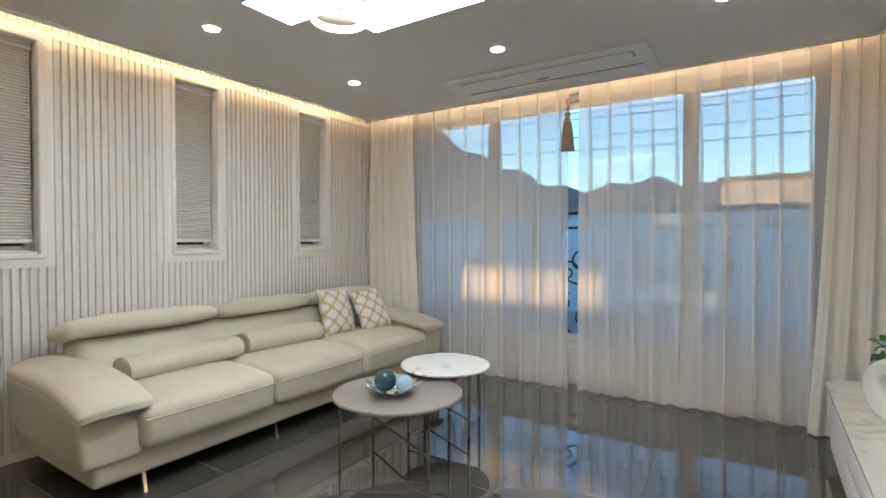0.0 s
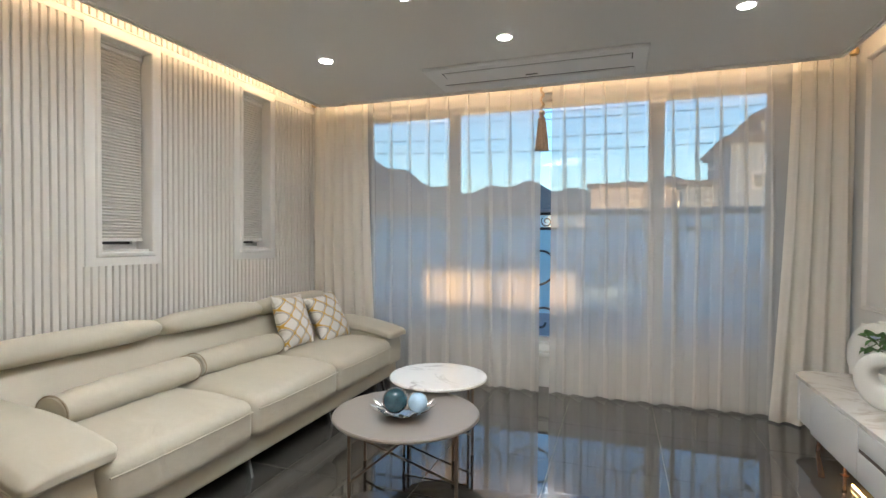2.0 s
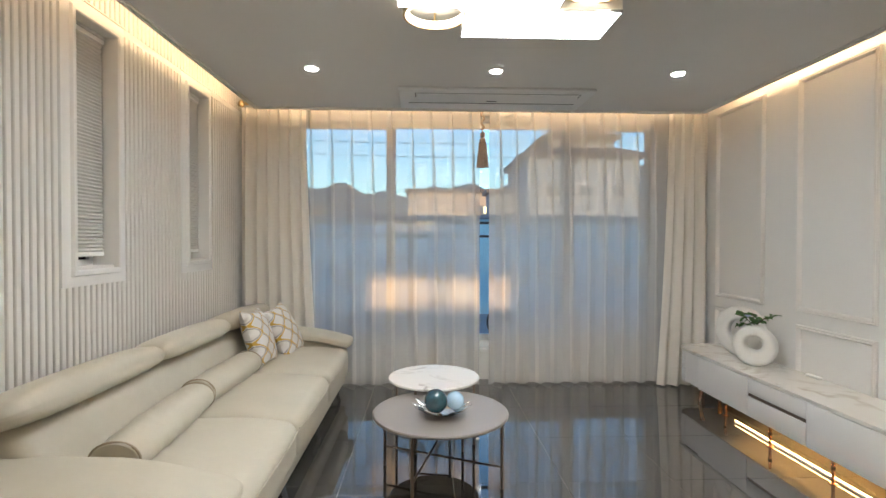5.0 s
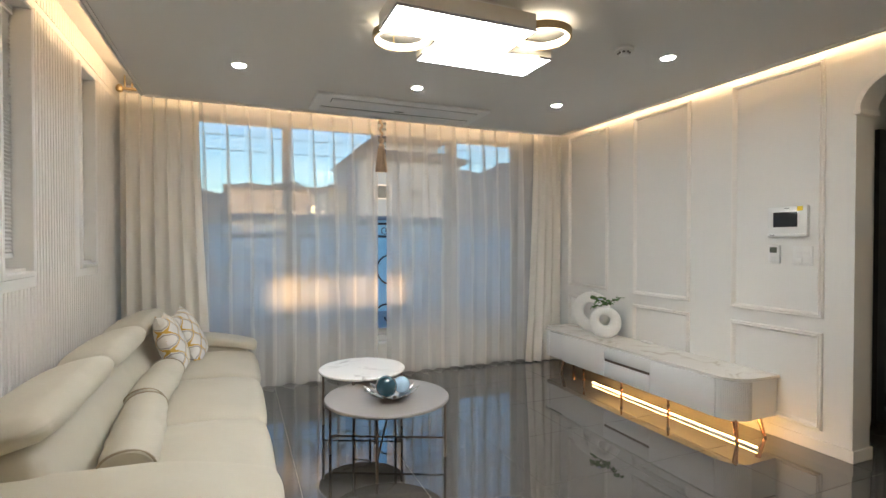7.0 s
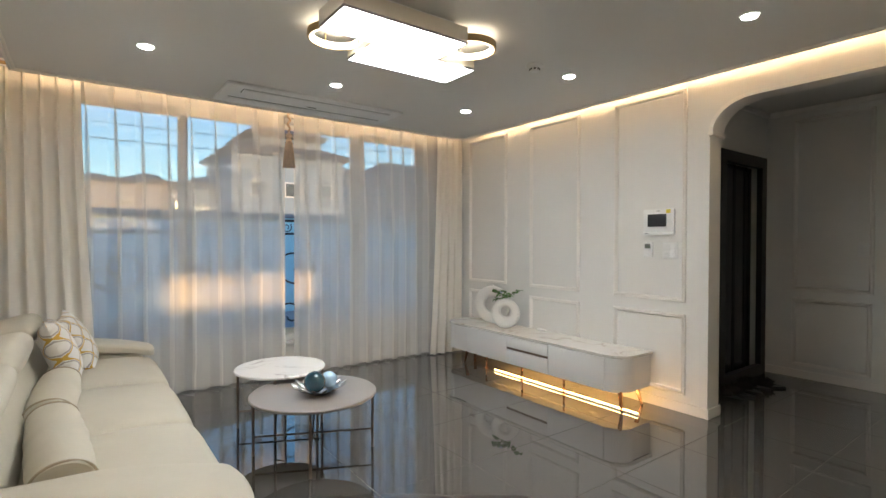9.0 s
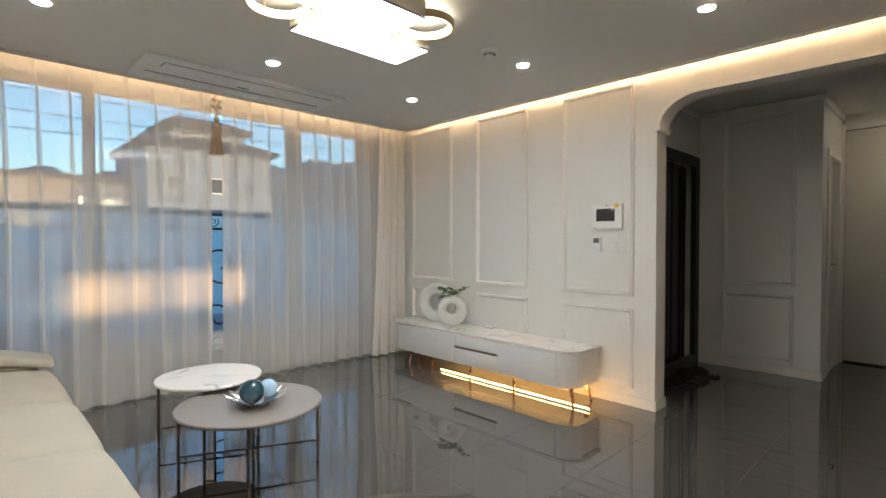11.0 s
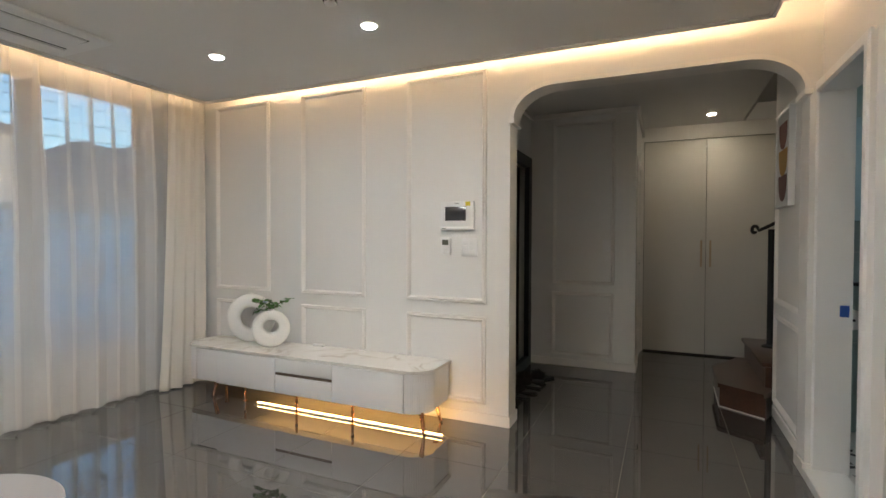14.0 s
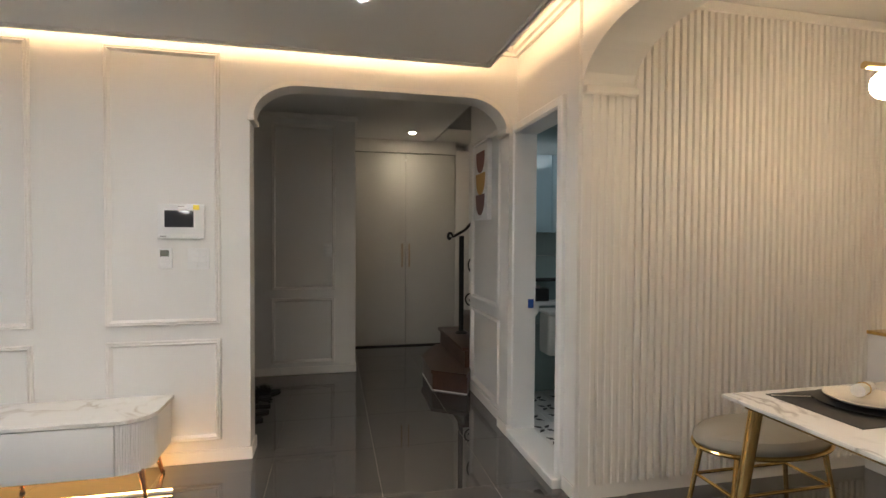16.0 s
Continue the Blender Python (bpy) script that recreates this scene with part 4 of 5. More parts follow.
part("foot", lathe(bmesh.new(), [(0.05, 0.0), (0.05, 0.004), (0.045, 0.006)], (-1.658, 2.205, 0.370), 24), "silver", bowl)
for ring, (n, r0, r1, z0, z1) in enumerate(((13, 0.080, 0.138, 0.018, 0.042), (13, 0.088, 0.168, 0.022, 0.066))):
    src = None
    for k in range(n):
        a = 2 * math.pi * (k + 0.5 * ring) / n
        if src is None:
            bm = ball(bmesh.new(), (0, 0, 0), 1.0, 10, 6)
            L = math.hypot(r1 - r0, z1 - z0) / 2
            bm.transform(pose((r0 + r1) / 2, 0, (z0 + z1) / 2, 0, -math.degrees(math.atan2(z1 - z0, r1 - r0)), 0) @ Matrix.Diagonal((L, 0.014, 0.0045, 1)))
            me = finish(bm, True)
            me.materials.append(M["silver"])
            src = new("petal", me)
            src.parent = bowl
            src.rotation_euler[2] = a
        else:
            o = new("petal", src.data)
            o.parent = bowl
            o.rotation_euler[2] = a
solid("decor_ball", ball(bmesh.new(), (-1.693, 2.185, 0.449), 0.064, 32, 20), "teal", "glossy dark teal ceramic ball in the silver bowl", "ornament", "ceramic balls")
solid("decor_ball", ball(bmesh.new(), (-1.586, 2.225, 0.438), 0.050, 32, 20), "pale", "glossy pale blue ceramic ball in the silver bowl", "ornament", "ceramic balls")

# ---- console ----
con = thing("console", (0.63, 2.62, 0), "low white television console with fluted rounded ends and marble top", "console")
CX0, CX1, CY0, CY1 = 0.43, 0.832, 1.532, 3.745


def console_plan(grow, n=12):
    r = 0.155 + grow
    a0, a1, f, b = CY0 - grow, CY1 + grow, CX0 - grow, CX1
    near = [(f + r - r * math.cos(k / n * math.pi / 2), a0 + r - r * math.sin(k / n * math.pi / 2)) for k in range(n, -1, -1)]
    far = [(f + r - r * math.cos(k / n * math.pi / 2), a1 - r + r * math.sin(k / n * math.pi / 2)) for k in range(n + 1)]
    return [(b, a0)] + near + far + [(b, a1)]


part("body", prism(bmesh.new(), console_plan(-0.012), 0.142, 0.392), "console", con)
part("top", prism(bmesh.new(), console_plan(0.006, 16), 0.402, 0.421), "marble_c", con, "glossy marble-look top")
part("shadow_gap", prism(bmesh.new(), console_plan(-0.016), 0.392, 0.402), "dark", con)
part("door", boxed(CX0 - 0.004, CX0 + 0.014, 1.690, 2.254, 0.140, 0.396, bevel=0.002), "console", con, "plain white door")
part("door", boxed(CX0 - 0.004, CX0 + 0.014, 2.770, 3.36, 0.140, 0.396, bevel=0.002), "console", con, "plain white door")
for z0, z1 in ((0.140, 0.272), (0.296, 0.396)):
    d = part("drawer", boxed(CX0 - 0.004, CX0 + 0.014, 2.258, 2.766, z0, z1, bevel=0.002), "console", con, "finely ribbed white drawer")
part("drawer_pull", boxed(CX0 + 0.002, CX0 + 0.013, 2.260, 2.764, 0.274, 0.294), "bronze", con, "bronze channel handle")
r = 0.150
for end, yc, s in ((0, CY0 + 0.155, -1), (1, CY1 - 0.155, 1)):
    for k in range(20):
        a = (k + 0.5) / 20 * math.pi / 2
        x, y = CX0 + 0.155 - 0.146 * math.cos(a), yc + s * 0.146 * math.sin(a)
        part("rib", rod(bmesh.new(), (x, y, 0.140), (x, y, 0.396), 0.0062, seg=8), "console", con)
for x, y, dx, dy in ((0.492, 1.590, -0.02, -0.03), (0.728, 1.600, 0.012, -0.04), (0.515, 3.445, -0.01, 0.04), (0.75, 3.60, 0.01, 0.02)):
    l_ = part("leg", rod(bmesh.new(), (x + dx, y + dy, 0.0), (x, y, 0.145), 0.009, 0.018, 14), "rose", con, "tapered rose gold leg")
    part("foot", rod(bmesh.new(), (x + dx, y + dy, 0.0), (x + dx, y + dy, 0.014), 0.0098, seg=14), "dark", l_)
for x, y in ((0.462, 2.105), (0.462, 2.592), (0.522, 3.155)):
    s_ = part("support", rod(bmesh.new(), (x, y, 0.004), (x, y, 0.145), 0.0085, seg=12), "rose", con, "slim rose gold support")
    part("base", lathe(bmesh.new(), [(0.020, 0.0), (0.020, 0.003), (0.01, 0.005)], (x, y, 0.0), 20), "rose", s_)
    part("collar", rod(bmesh.new(), (x, y, 0.078), (x, y, 0.094), 0.012, seg=12), "dark", s_)
strip = thing("led_strip", (0.50, 2.22, 0.0), "glowing warm light strip on the floor under the console", "light strip")
part("tube", boxed(0.498, 0.504, 1.445, 3.005, 0.015, 0.021, bevel=0.002), "led", strip, "glowing silicone tube")
part("channel", boxed(0.497, 0.505, 1.44, 3.01, 0.0, 0.0135), "white", strip)


def ring_vase(cx, cy, z, R, hole, off, thick, turn, label):
    """A ring-shaped vase standing on its rim, with an off-centre hole and a small neck."""
    v = thing("ring_vase", (cx, cy, z), label, "vase", "ring vases")
    bm = bmesh.new()
    n, prof = 56, 18
    rings = []
    for i in range(n):
        a = 2 * math.pi * i / n
        o = Vector((R * math.cos(a), R * math.sin(a)))
        h_ = Vector((hole * math.cos(a), off + hole * math.sin(a)))
        mid, half = (o + h_) / 2, (o - h_).length / 2
        d = (o - h_).normalized()
        ring = []
        for k in range(prof):
            b = 2 * math.pi * k / prof
            cc, ss = math.cos(b), math.sin(b)
            e = 0.62
            q = mid + d * half * math.copysign(abs(cc) ** e, cc)
            ring.append(bm.verts.new((q.x, thick * math.copysign(abs(ss) ** e, ss), max(q.y, -R * 0.985))))
        rings.append(ring)
    for i in range(n):
        a_, b_ = rings[i], rings[(i + 1) % n]
        for k in range(prof):
            bm.faces.new((a_[k], a_[(k + 1) % prof], b_[(k + 1) % prof], b_[k]))
    bm.transform(pose(cx, cy, z + R * 0.985, 0, 0, turn))
    part("body", bm, "ceramic", v)
    part("neck", lathe(bmesh.new(), [(0.022, -0.02), (0.018, 0.0), (0.019, 0.012), (0.014, 0.012), (0.013, 0.0)], (cx, cy, z + 2 * R * 0.985), 20), "ceramic", v)
    return v


ring_vase(0.728, 3.30, 0.421, 0.198, 0.088, 0.00, 0.036, -66, "large matt white ring-shaped vase on the console")
ring_vase(0.628, 2.99, 0.421, 0.145, 0.052, 0.022, 0.042, -52, "smaller matt white ring-shaped vase on the console")

plant = thing("flower_stems", (0.628, 2.99, 0.70), "green leafy stems with a pale blue flower in the small vase", "flowers")
rnd = random.Random(11)
NECK = Vector((0.628, 2.99, 0.70))
for way, length in (((0.10, -0.75, 0.45), 0.20), ((-0.1, 0.62, 0.45), 0.16), ((-0.35, 0.35, 0.30), 0.15), ((0.05, -0.45, 0.30), 0.16), ((-0.1, 0.1, 0.75), 0.10), ((-0.25, 0.55, -0.05), 0.14)):
    w = Vector(way).normalized()
    pts = [NECK + w * length * k / 6 + Vector((0, 0, 0.02 * math.sin(k / 6 * math.pi))) for k in range(7)]
    st = part("stem", tube(bmesh.new(), pts, 0.0022, 6), "stem", plant)
    for k in range(2, 7):
        for s in (-1, 1):
            if rnd.random() < 0.2:
                continue
            c, size = pts[k], rnd.uniform(0.036, 0.055)
            bm = bmesh.new()
            rows = []
            for q in range(6):
                f = q / 5
                half = size * 0.42 * math.sin(math.pi * (0.08 + 0.9 * f)) ** 0.8
                rows.append([bm.verts.new((f * size, e * half, -0.25 * f * f * size + abs(e) * half * 0.35)) for e in (-1, 0, 1)])
            for a_, b_ in zip(rows, rows[1:]):
                for e in (0, 1):
                    bm.faces.new((a_[e], a_[e + 1], b_[e + 1], b_[e]))
            bm.transform(pose(c.x, c.y, c.z, rnd.uniform(-40, 40), rnd.uniform(-30, 35), rnd.uniform(0, 360)))
            part("leaf", bm, "leaf", st)
for k in range(9):
    a = 2 * math.pi * k / 9
    bm = ball(bmesh.new(), (0, 0, 0), 1, 8, 5)
    bm.transform(pose(0.58, 3.00, 0.775, 0, 0, math.degrees(a)) @ pose(0.012, 0, 0.004, 0, -35, 0) @ Matrix.Diagonal((0.012, 0.008, 0.003, 1)))
    part("petal", bm, "petal", plant)
part("flower_heart", ball(bmesh.new(), (0.58, 3.00, 0.778), 0.008, 10, 6), "petal", plant)
part("stem", tube(bmesh.new(), [NECK, NECK + Vector((-0.01, 0.01, 0.04)), Vector((0.58, 3.0, 0.775))], 0.002, 6), "stem", plant)
rem = thing("remote_control", (0.80, 2.655, 0.421), "small white remote lying on the console", "remote control")
part("body", boxed(0.78, 0.815, 2.60, 2.71, 0.421, 0.438, bevel=0.006), "plastic", rem)

# ---- wall devices ----
inter = thing("intercom", (EX, 1.478, 1.34), "white video intercom with a dark screen and yellow sticker", "intercom")
part("case", boxed(EX - 0.028, EX, 1.352, 1.604, 1.342, 1.540, bevel=0.008), "plastic", inter)
part("screen", boxed(EX - 0.031, EX - 0.026, 1.410, 1.565, 1.405, 1.503, bevel=0.001), "screen", inter, "dark display")
part("bezel", boxed(EX - 0.0295, EX - 0.020, 1.398, 1.577, 1.393, 1.512, bevel=0.002), "white", inter)
part("sticker", boxed(EX - 0.0305, EX - 0.0285, 1.378, 1.412, 1.508, 1.536), "yellow", inter, "yellow sticker")
part("chin", boxed(EX - 0.032, EX - 0.02, 1.352, 1.604, 1.340, 1.362, bevel=0.004), "plastic", inter)
part("mark", boxed(EX - 0.0335, EX - 0.0310, 1.555, 1.588, 1.350, 1.354), "lcd", inter)
part("mark", boxed(EX - 0.0300, EX - 0.0280, 1.462, 1.492, 1.524, 1.528), "lcd", inter)
ther = thing("thermostat", (EX, 1.568, 1.166), "small white thermostat with a grey display", "thermostat")
part("case", boxed(EX - 0.02, EX, 1.530, 1.606, 1.164, 1.286, bevel=0.005), "plastic", ther)
part("display", boxed(EX - 0.0225, EX - 0.018, 1.545, 1.592, 1.235, 1.272), "lcd", ther)
for j in range(2):
    for k in range(3):
        part("button", boxed(EX - 0.0235, EX - 0.019, 1.541 + k * 0.019, 1.555 + k * 0.019, 1.182 + j * 0.026, 1.196 + j * 0.026, bevel=0.003), "white", ther)


def switch(place, w, h, cols, rows_, label):
    o = place @ Vector((0, 0, 0))
    s = thing("light_switch", o, label, "light switch", "light switches")
    bm = bmesh.new()
    box(bm, -w / 2, w / 2, -h / 2, h / 2, 0, 0.009, 0.003)
    bm.transform(place)
    part("plate", bm, "plastic", s)
    for i in range(cols):
        for j in range(rows_):
            cw, ch = w * 0.78 / cols, h * 0.82 / rows_
            cx, cy = (i - (cols - 1) / 2) * cw, (j - (rows_ - 1) / 2) * ch
            bm = bmesh.new()
            box(bm, cx - cw / 2 + 0.002, cx + cw / 2 - 0.002, cy - ch / 2 + 0.0015, cy + ch / 2 - 0.0015, 0.008, 0.0125, 0.0015)
            bm.transform(place)
            part("rocker", bm, "plastic", s)
    return s


switch(WEST_FACE @ Matrix.Translation((1.39, 1.22, 0)), 0.12, 0.125, 2, 3, "white plastic switch plate with six rockers")
switch(HALL_FACE @ Matrix.Translation((0.666, 1.222, 0)), 0.075, 0.125, 1, 3, "white plastic switch plate in the hall")
switch(STAIR_FACE @ Matrix.Translation((0.985, 1.222, 0)), 0.08, 0.13, 1, 2, "white plastic switch plate beside the bathroom door")

# smoke detector, air conditioner
smoke = thing("smoke_detector", (-0.41, 1.635, LOW), "round white smoke detector on the ceiling", "smoke detector")
part("base", lathe(bmesh.new(), [(0.055, 0.0), (0.056, -0.012), (0.050, -0.02)], (-0.41, 1.635, LOW), 32), "plastic", smoke)
part("sensor_cage", lathe(bmesh.new(), [(0.030, -0.020), (0.030, -0.036), (0.026, -0.042), (0.006, -0.044)], (-0.41, 1.635, LOW), 24), "plastic", smoke)
for k in range(8):
    a = 2 * math.pi * k / 8
    part("vent", boxed(-0.41 + 0.029 * math.cos(a) - 0.005, -0.41 + 0.029 * math.cos(a) + 0.005, 1.635 + 0.029 * math.sin(a) - 0.005, 1.635 + 0.029 * math.sin(a) + 0.005, LOW - 0.034, LOW - 0.024), "dark", smoke)
ac = thing("ceiling_air_conditioner", (-1.22, 3.39, LOW), "long white cassette air conditioner set in the ceiling", "air conditioner")
part("panel", at(pad((0.735, 0.255, 0.014), 0.012, 4), (-1.215, 3.395, LOW - 0.010)), "plastic", ac)
part("flap", at(pad((0.615, 0.045, 0.006), 0.005, 3), (-1.20, 3.265, LOW - 0.026)), "plastic", ac, "closed white air flap")
part("flap_gap", ring_frame(bmesh.new(), -1.825, -0.575, 3.212, 3.318, [(0, 0), (0, 0.0025), (0.006, 0.0025), (0.006, 0)], Matrix.Translation((0, 0, LOW - 0.022)) @ Matrix.Diagonal((1, 1, -1, 1))), "lcd", ac)
part("groove", boxed(-1.88, -0.56, 3.462, 3.468, LOW - 0.0265, LOW - 0.023), "lcd", ac)
part("intake", at(pad((0.66, 0.07, 0.005), 0.004, 3), (-1.215, 3.555, LOW - 0.026)), "plastic", ac, "white intake panel")
part("badge", boxed(-1.27, -1.19, 3.40, 3.412, LOW - 0.0275, LOW - 0.0235), "lcd", ac)

# ---- hall ----
entry = thing("entrance_door", (2.13, 1.42, 0), "black framed sliding entrance door with dark ribbed glass", "door")
EN0, EN1, ENT = 1.66, 2.60, 2.10
part("door_frame", ring_frame(bmesh.new(), EN0, EN1, 0.0, ENT, [(0, 0.0), (0, 0.05), (0.10, 0.05), (0.10, 0.0)], Matrix.Translation((0, 1.44, 0)) @ ALONG_X @ Matrix.Diagonal((1, 1, -1, 1))), "black", entry, smooth=False)
for a, b, y0 in ((1.76, 2.07, 1.45), (2.05, 2.36, 1.47), (2.34, 2.50, 1.49)):
    leaf_ = part("leaf", ring_frame(bmesh.new(), a, b, 0.04, 2.0, [(0, 0), (0, 0.02), (0.03, 0.02), (0.03, 0)], Matrix.Translation((0, y0, 0)) @ ALONG_X), "black", entry, "slim black sliding leaf", smooth=False)
    bm = bmesh.new()
    n = 14
    for k in range(n):
        x0 = a + 0.03 + (b - a - 0.06) * k / n
        box(bm, x0, x0 + (b - a - 0.06) / n * 0.8, y0 + 0.006, y0 + 0.014, 0.07, 1.97)
    part("ribbed_glass", bm, "screen", leaf_, "dark ribbed glass", smooth=False)
setting("wall_porch", boxed(1.5, 2.75, 1.60, 1.70, -0.05, HALL), "wall", "porch wall behind the entrance door")


def slipper(x, y, turn, seed):
    rnd = random.Random(seed)
    s = thing("slipper", (x, y, 0), "black furry slipper on the floor by the door", "slipper", "black slippers")
    bm = prism(bmesh.new(), [(0.125 * math.cos(a / 20 * 2 * math.pi), (0.045 + 0.008 * math.cos(a / 20 * 2 * math.pi)) * math.sin(a / 20 * 2 * math.pi)) for a in range(20)], 0.0, 0.018)
    bm.transform(pose(x, y, 0, 0, 0, turn))
    part("sole", bm, "black", s)
    bm = bmesh.new()
    ball(bm, (0.045, 0, 0.028), 1.0, 16, 10, (0.07, 0.052, 0.042))
    bm.transform(pose(x, y, 0, 0, 0, turn))
    part("upper", bm, "fur", s)
    bm = bmesh.new()
    for k in range(150):
        a, e = rnd.uniform(0, 2 * math.pi), rnd.uniform(0.1, 1.4)
        d = Vector((math.cos(a) * math.cos(e), math.sin(a) * math.cos(e), math.sin(e)))
        p = Vector((0.045 + d.x * 0.066, d.y * 0.05, 0.028 + d.z * 0.04))
        q = p + (d + Vector((rnd.uniform(-.4, .4), rnd.uniform(-.4, .4), rnd.uniform(-.2, .3)))) * 0.028
        rod(bm, p, q, 0.0022, 0.0004, 4)
    bm.transform(pose(x, y, 0, 0, 0, turn))
    part("fur", bm, "fur", s, "long black fur tufts")


for x, y, turn, seed in ((1.50, 1.24, 80, 1), (1.64, 1.22, 95, 2), (1.83, 1.22, 70, 3), (1.97, 1.24, 100, 4), (2.10, 1.16, 130, 5)):
    slipper(x, y, turn, seed)

closet = thing("closet", (3.76, -0.29, 0), "tall built-in closet with two pale grey doors", "closet")
part("carcass", boxed(3.768, 4.03, -1.06, 0.40, 0.0, 2.45), "dark", closet)
for a, b, hy in ((0.365, -0.264, -0.220), (-0.268, -0.895, -0.308)):
    d = part("door", boxed(3.745, 3.766, b, a, 0.02, 2.386, bevel=0.002), "closet", closet, "flat pale grey door")
    part("handle", boxed(3.717, 3.745, hy - 0.009, hy + 0.009, 0.985, 1.275, bevel=0.005), "sand", d, "long sand-coloured handle")
part("catch", boxed(3.739, 3.745, -0.278, -0.252, 2.29, 2.315), "paper", closet, "small white door catch")
part("side_panel", boxed(3.740, 4.03, -1.075, -0.900, 0.0, 2.45, bevel=0.003), "trim", closet)
part("side_panel", boxed(3.740, 3.80, 0.369, 0.40, 0.0, 2.45, bevel=0.003), "trim", closet)
part("pelmet", boxed(3.740, 4.03, -0.900, 0.369, 2.394, HALL, bevel=0.003), "trim", closet)
side = setting("door_1", boxed(2.99, 3.61, 0.45, 0.49, 0.01, 2.045, bevel=0.003), "closet", "pale grey side door in the hall")
part("door_handle", tube(bmesh.new(), [(3.52, 0.45, 1.02), (3.52, 0.40, 1.02), (3.42, 0.40, 1.02)], 0.008, 8), "chrome", side)
bm = bmesh.new()
box(bm, 2.92, 2.985, 0.385, 0.40, 0, 2.11, 0.004)
box(bm, 3.615, 3.68, 0.385, 0.40, 0, 2.11, 0.004)
box(bm, 2.985, 3.615, 0.385, 0.40, 2.05, 2.11, 0.004)
setting("trim", bm, "trim", "white casing round the side door")
setting("threshold", boxed(2.985, 3.61, 0.40, 0.449, -0.001, 0.012, bevel=0.003), "white", "white door threshold")

# stairs
stairs = thing("staircase", (2.4, -0.9, 0), "dark walnut staircase with a winding first step", "staircase")
STEP = [[(1.935, -0.60), (1.735, -0.515), (1.93, -0.245), (2.46, -0.255), (2.95, -0.50), (2.95, -0.60)]]
part("riser", prism(bmesh.new(), STEP[0], 0.0, 0.150), "walnut", stairs)
grown = [(x + (0.012 if x > 2.2 else -0.012), y + (0.014 if y > -0.55 else 0)) for x, y in STEP[0]]
part("tread", prism(bmesh.new(), grown, 0.152, 0.182), "walnut", stairs)
part("base_strip", prism(bmesh.new(), [(x, y + 0.006) for x, y in STEP[0][1:5]] + [(2.9, -0.45), (1.8, -0.49)], 0.0, 0.010), "trim", stairs)
for k in range(1, 13):
    y1, z = -0.53 - 0.235 * (k - 1), 0.182 * (k + 1)
    if y1 - 0.25 < -3.19:
        break
    part("riser", boxed(1.94 if k > 1 else 1.94, 2.97, y1 - 0.235, y1 - 0.012, max(0, z - 0.40), z - 0.031), "walnut", stairs)
    part("tread", boxed(1.94, 2.985, y1 - 0.245, y1 + 0.012, z - 0.030, z, bevel=0.005), "walnut", stairs)
rail2 = thing("stair_railing", (2.60, -0.68, 0.364), "black wrought iron stair railing with scrolls", "railing")
part("newel_post", rod(bmesh.new(), (2.60, -0.68, 0.364), (2.60, -0.68, 1.37), 0.026, seg=12), "iron", rail2)
part("post_foot", lathe(bmesh.new(), [(0.065, 0.0), (0.06, 0.012), (0.03, 0.025)], (2.60, -0.68, 0.364), 20), "iron", rail2)
part("handrail", tube(bmesh.new(), [(2.60, -0.555 - 0.03 * math.cos(a * 0.55) * (1 - a / 14), 1.36 + 0.05 * math.sin(a * 0.55) * (1 - a / 14)) for a in range(0, 12)][::-1] + [(2.60, -0.635, 1.385), (2.60, -0.715, 1.43), (2.60, -0.9, 1.63), (2.60, -1.4, 2.02), (2.60, -2.2, 2.64)], 0.014, 8), "iron", rail2)


def spiral(c, r0, r1, turns, start, plane="yz", n=40):
    pts = []
    for k in range(n + 1):
        f = k / n
        a, r = start + turns * 2 * math.pi * f, r0 + (r1 - r0) * f
        u, v = r * math.cos(a), r * math.sin(a)
        pts.append((c[0], c[1] + u, c[2] + v) if plane == "yz" else (c[0] + u, c[1], c[2] + v))
    return pts


for cy, cz, r in ((-0.86, 1.08, 0.16), (-0.79, 0.72, 0.09), (-1.02, 1.25, 0.16), (-1.05, 0.86, 0.11)):
    part("scroll", tube(bmesh.new(), spiral((2.60, cy, cz), r, 0.025, 1.6, 2.2), 0.008, 6), "iron", rail2)
for k in range(1, 6):
    part("baluster", rod(bmesh.new(), (2.60, -0.70 - 0.3 * k, 0.55 + 0.232 * k), (2.60, -0.70 - 0.3 * k, 1.41 + 0.232 * k), 0.008), "iron", rail2)

# framed print on the hall wall
art = thing("framed_print", (1.53, SY + 0.015, 1.49), "white framed print of three stacked bowl shapes", "picture")
A0, A1, AZ0, AZ1 = 1.33, 1.735, 1.495, 2.125
part("frame", ring_frame(bmesh.new(), A0, A1, AZ0, AZ1, [(0, 0), (0, 0.020), (0.014, 0.022), (0.016, 0.012)], Matrix.Translation((0, SY + 0.032, 0)) @ ALONG_X), "white", art)
part("sheet", boxed(A0 + 0.01, A1 - 0.01, SY + 0.034, SY + 0.042, AZ0 + 0.01, AZ1 - 0.01), "paper", art)
part("backing", boxed(A0 + 0.002, A1 - 0.002, SY + 0.0155, SY + 0.033, AZ0 + 0.002, AZ1 - 0.002), "white", art)
for z, mat_, w, h, dx in ((1.99, "rust", 0.115, 0.17, 0.0), (1.815, "ochre", 0.125, 0.175, -0.006), (1.645, "plum", 0.12, 0.17, 0.0)):
    pts = [(-w, 0)] + [(-w * math.cos(k / 16 * math.pi), -h * math.sin(k / 16 * math.pi) ** 0.75) for k in range(1, 16)] + [(w, 0)]
    bm = prism(bmesh.new(), pts, 0.0, 0.002)
    bm.transform(Matrix.Translation((1.545 + dx, SY + 0.0425, z + 0.06)) @ ALONG_X)
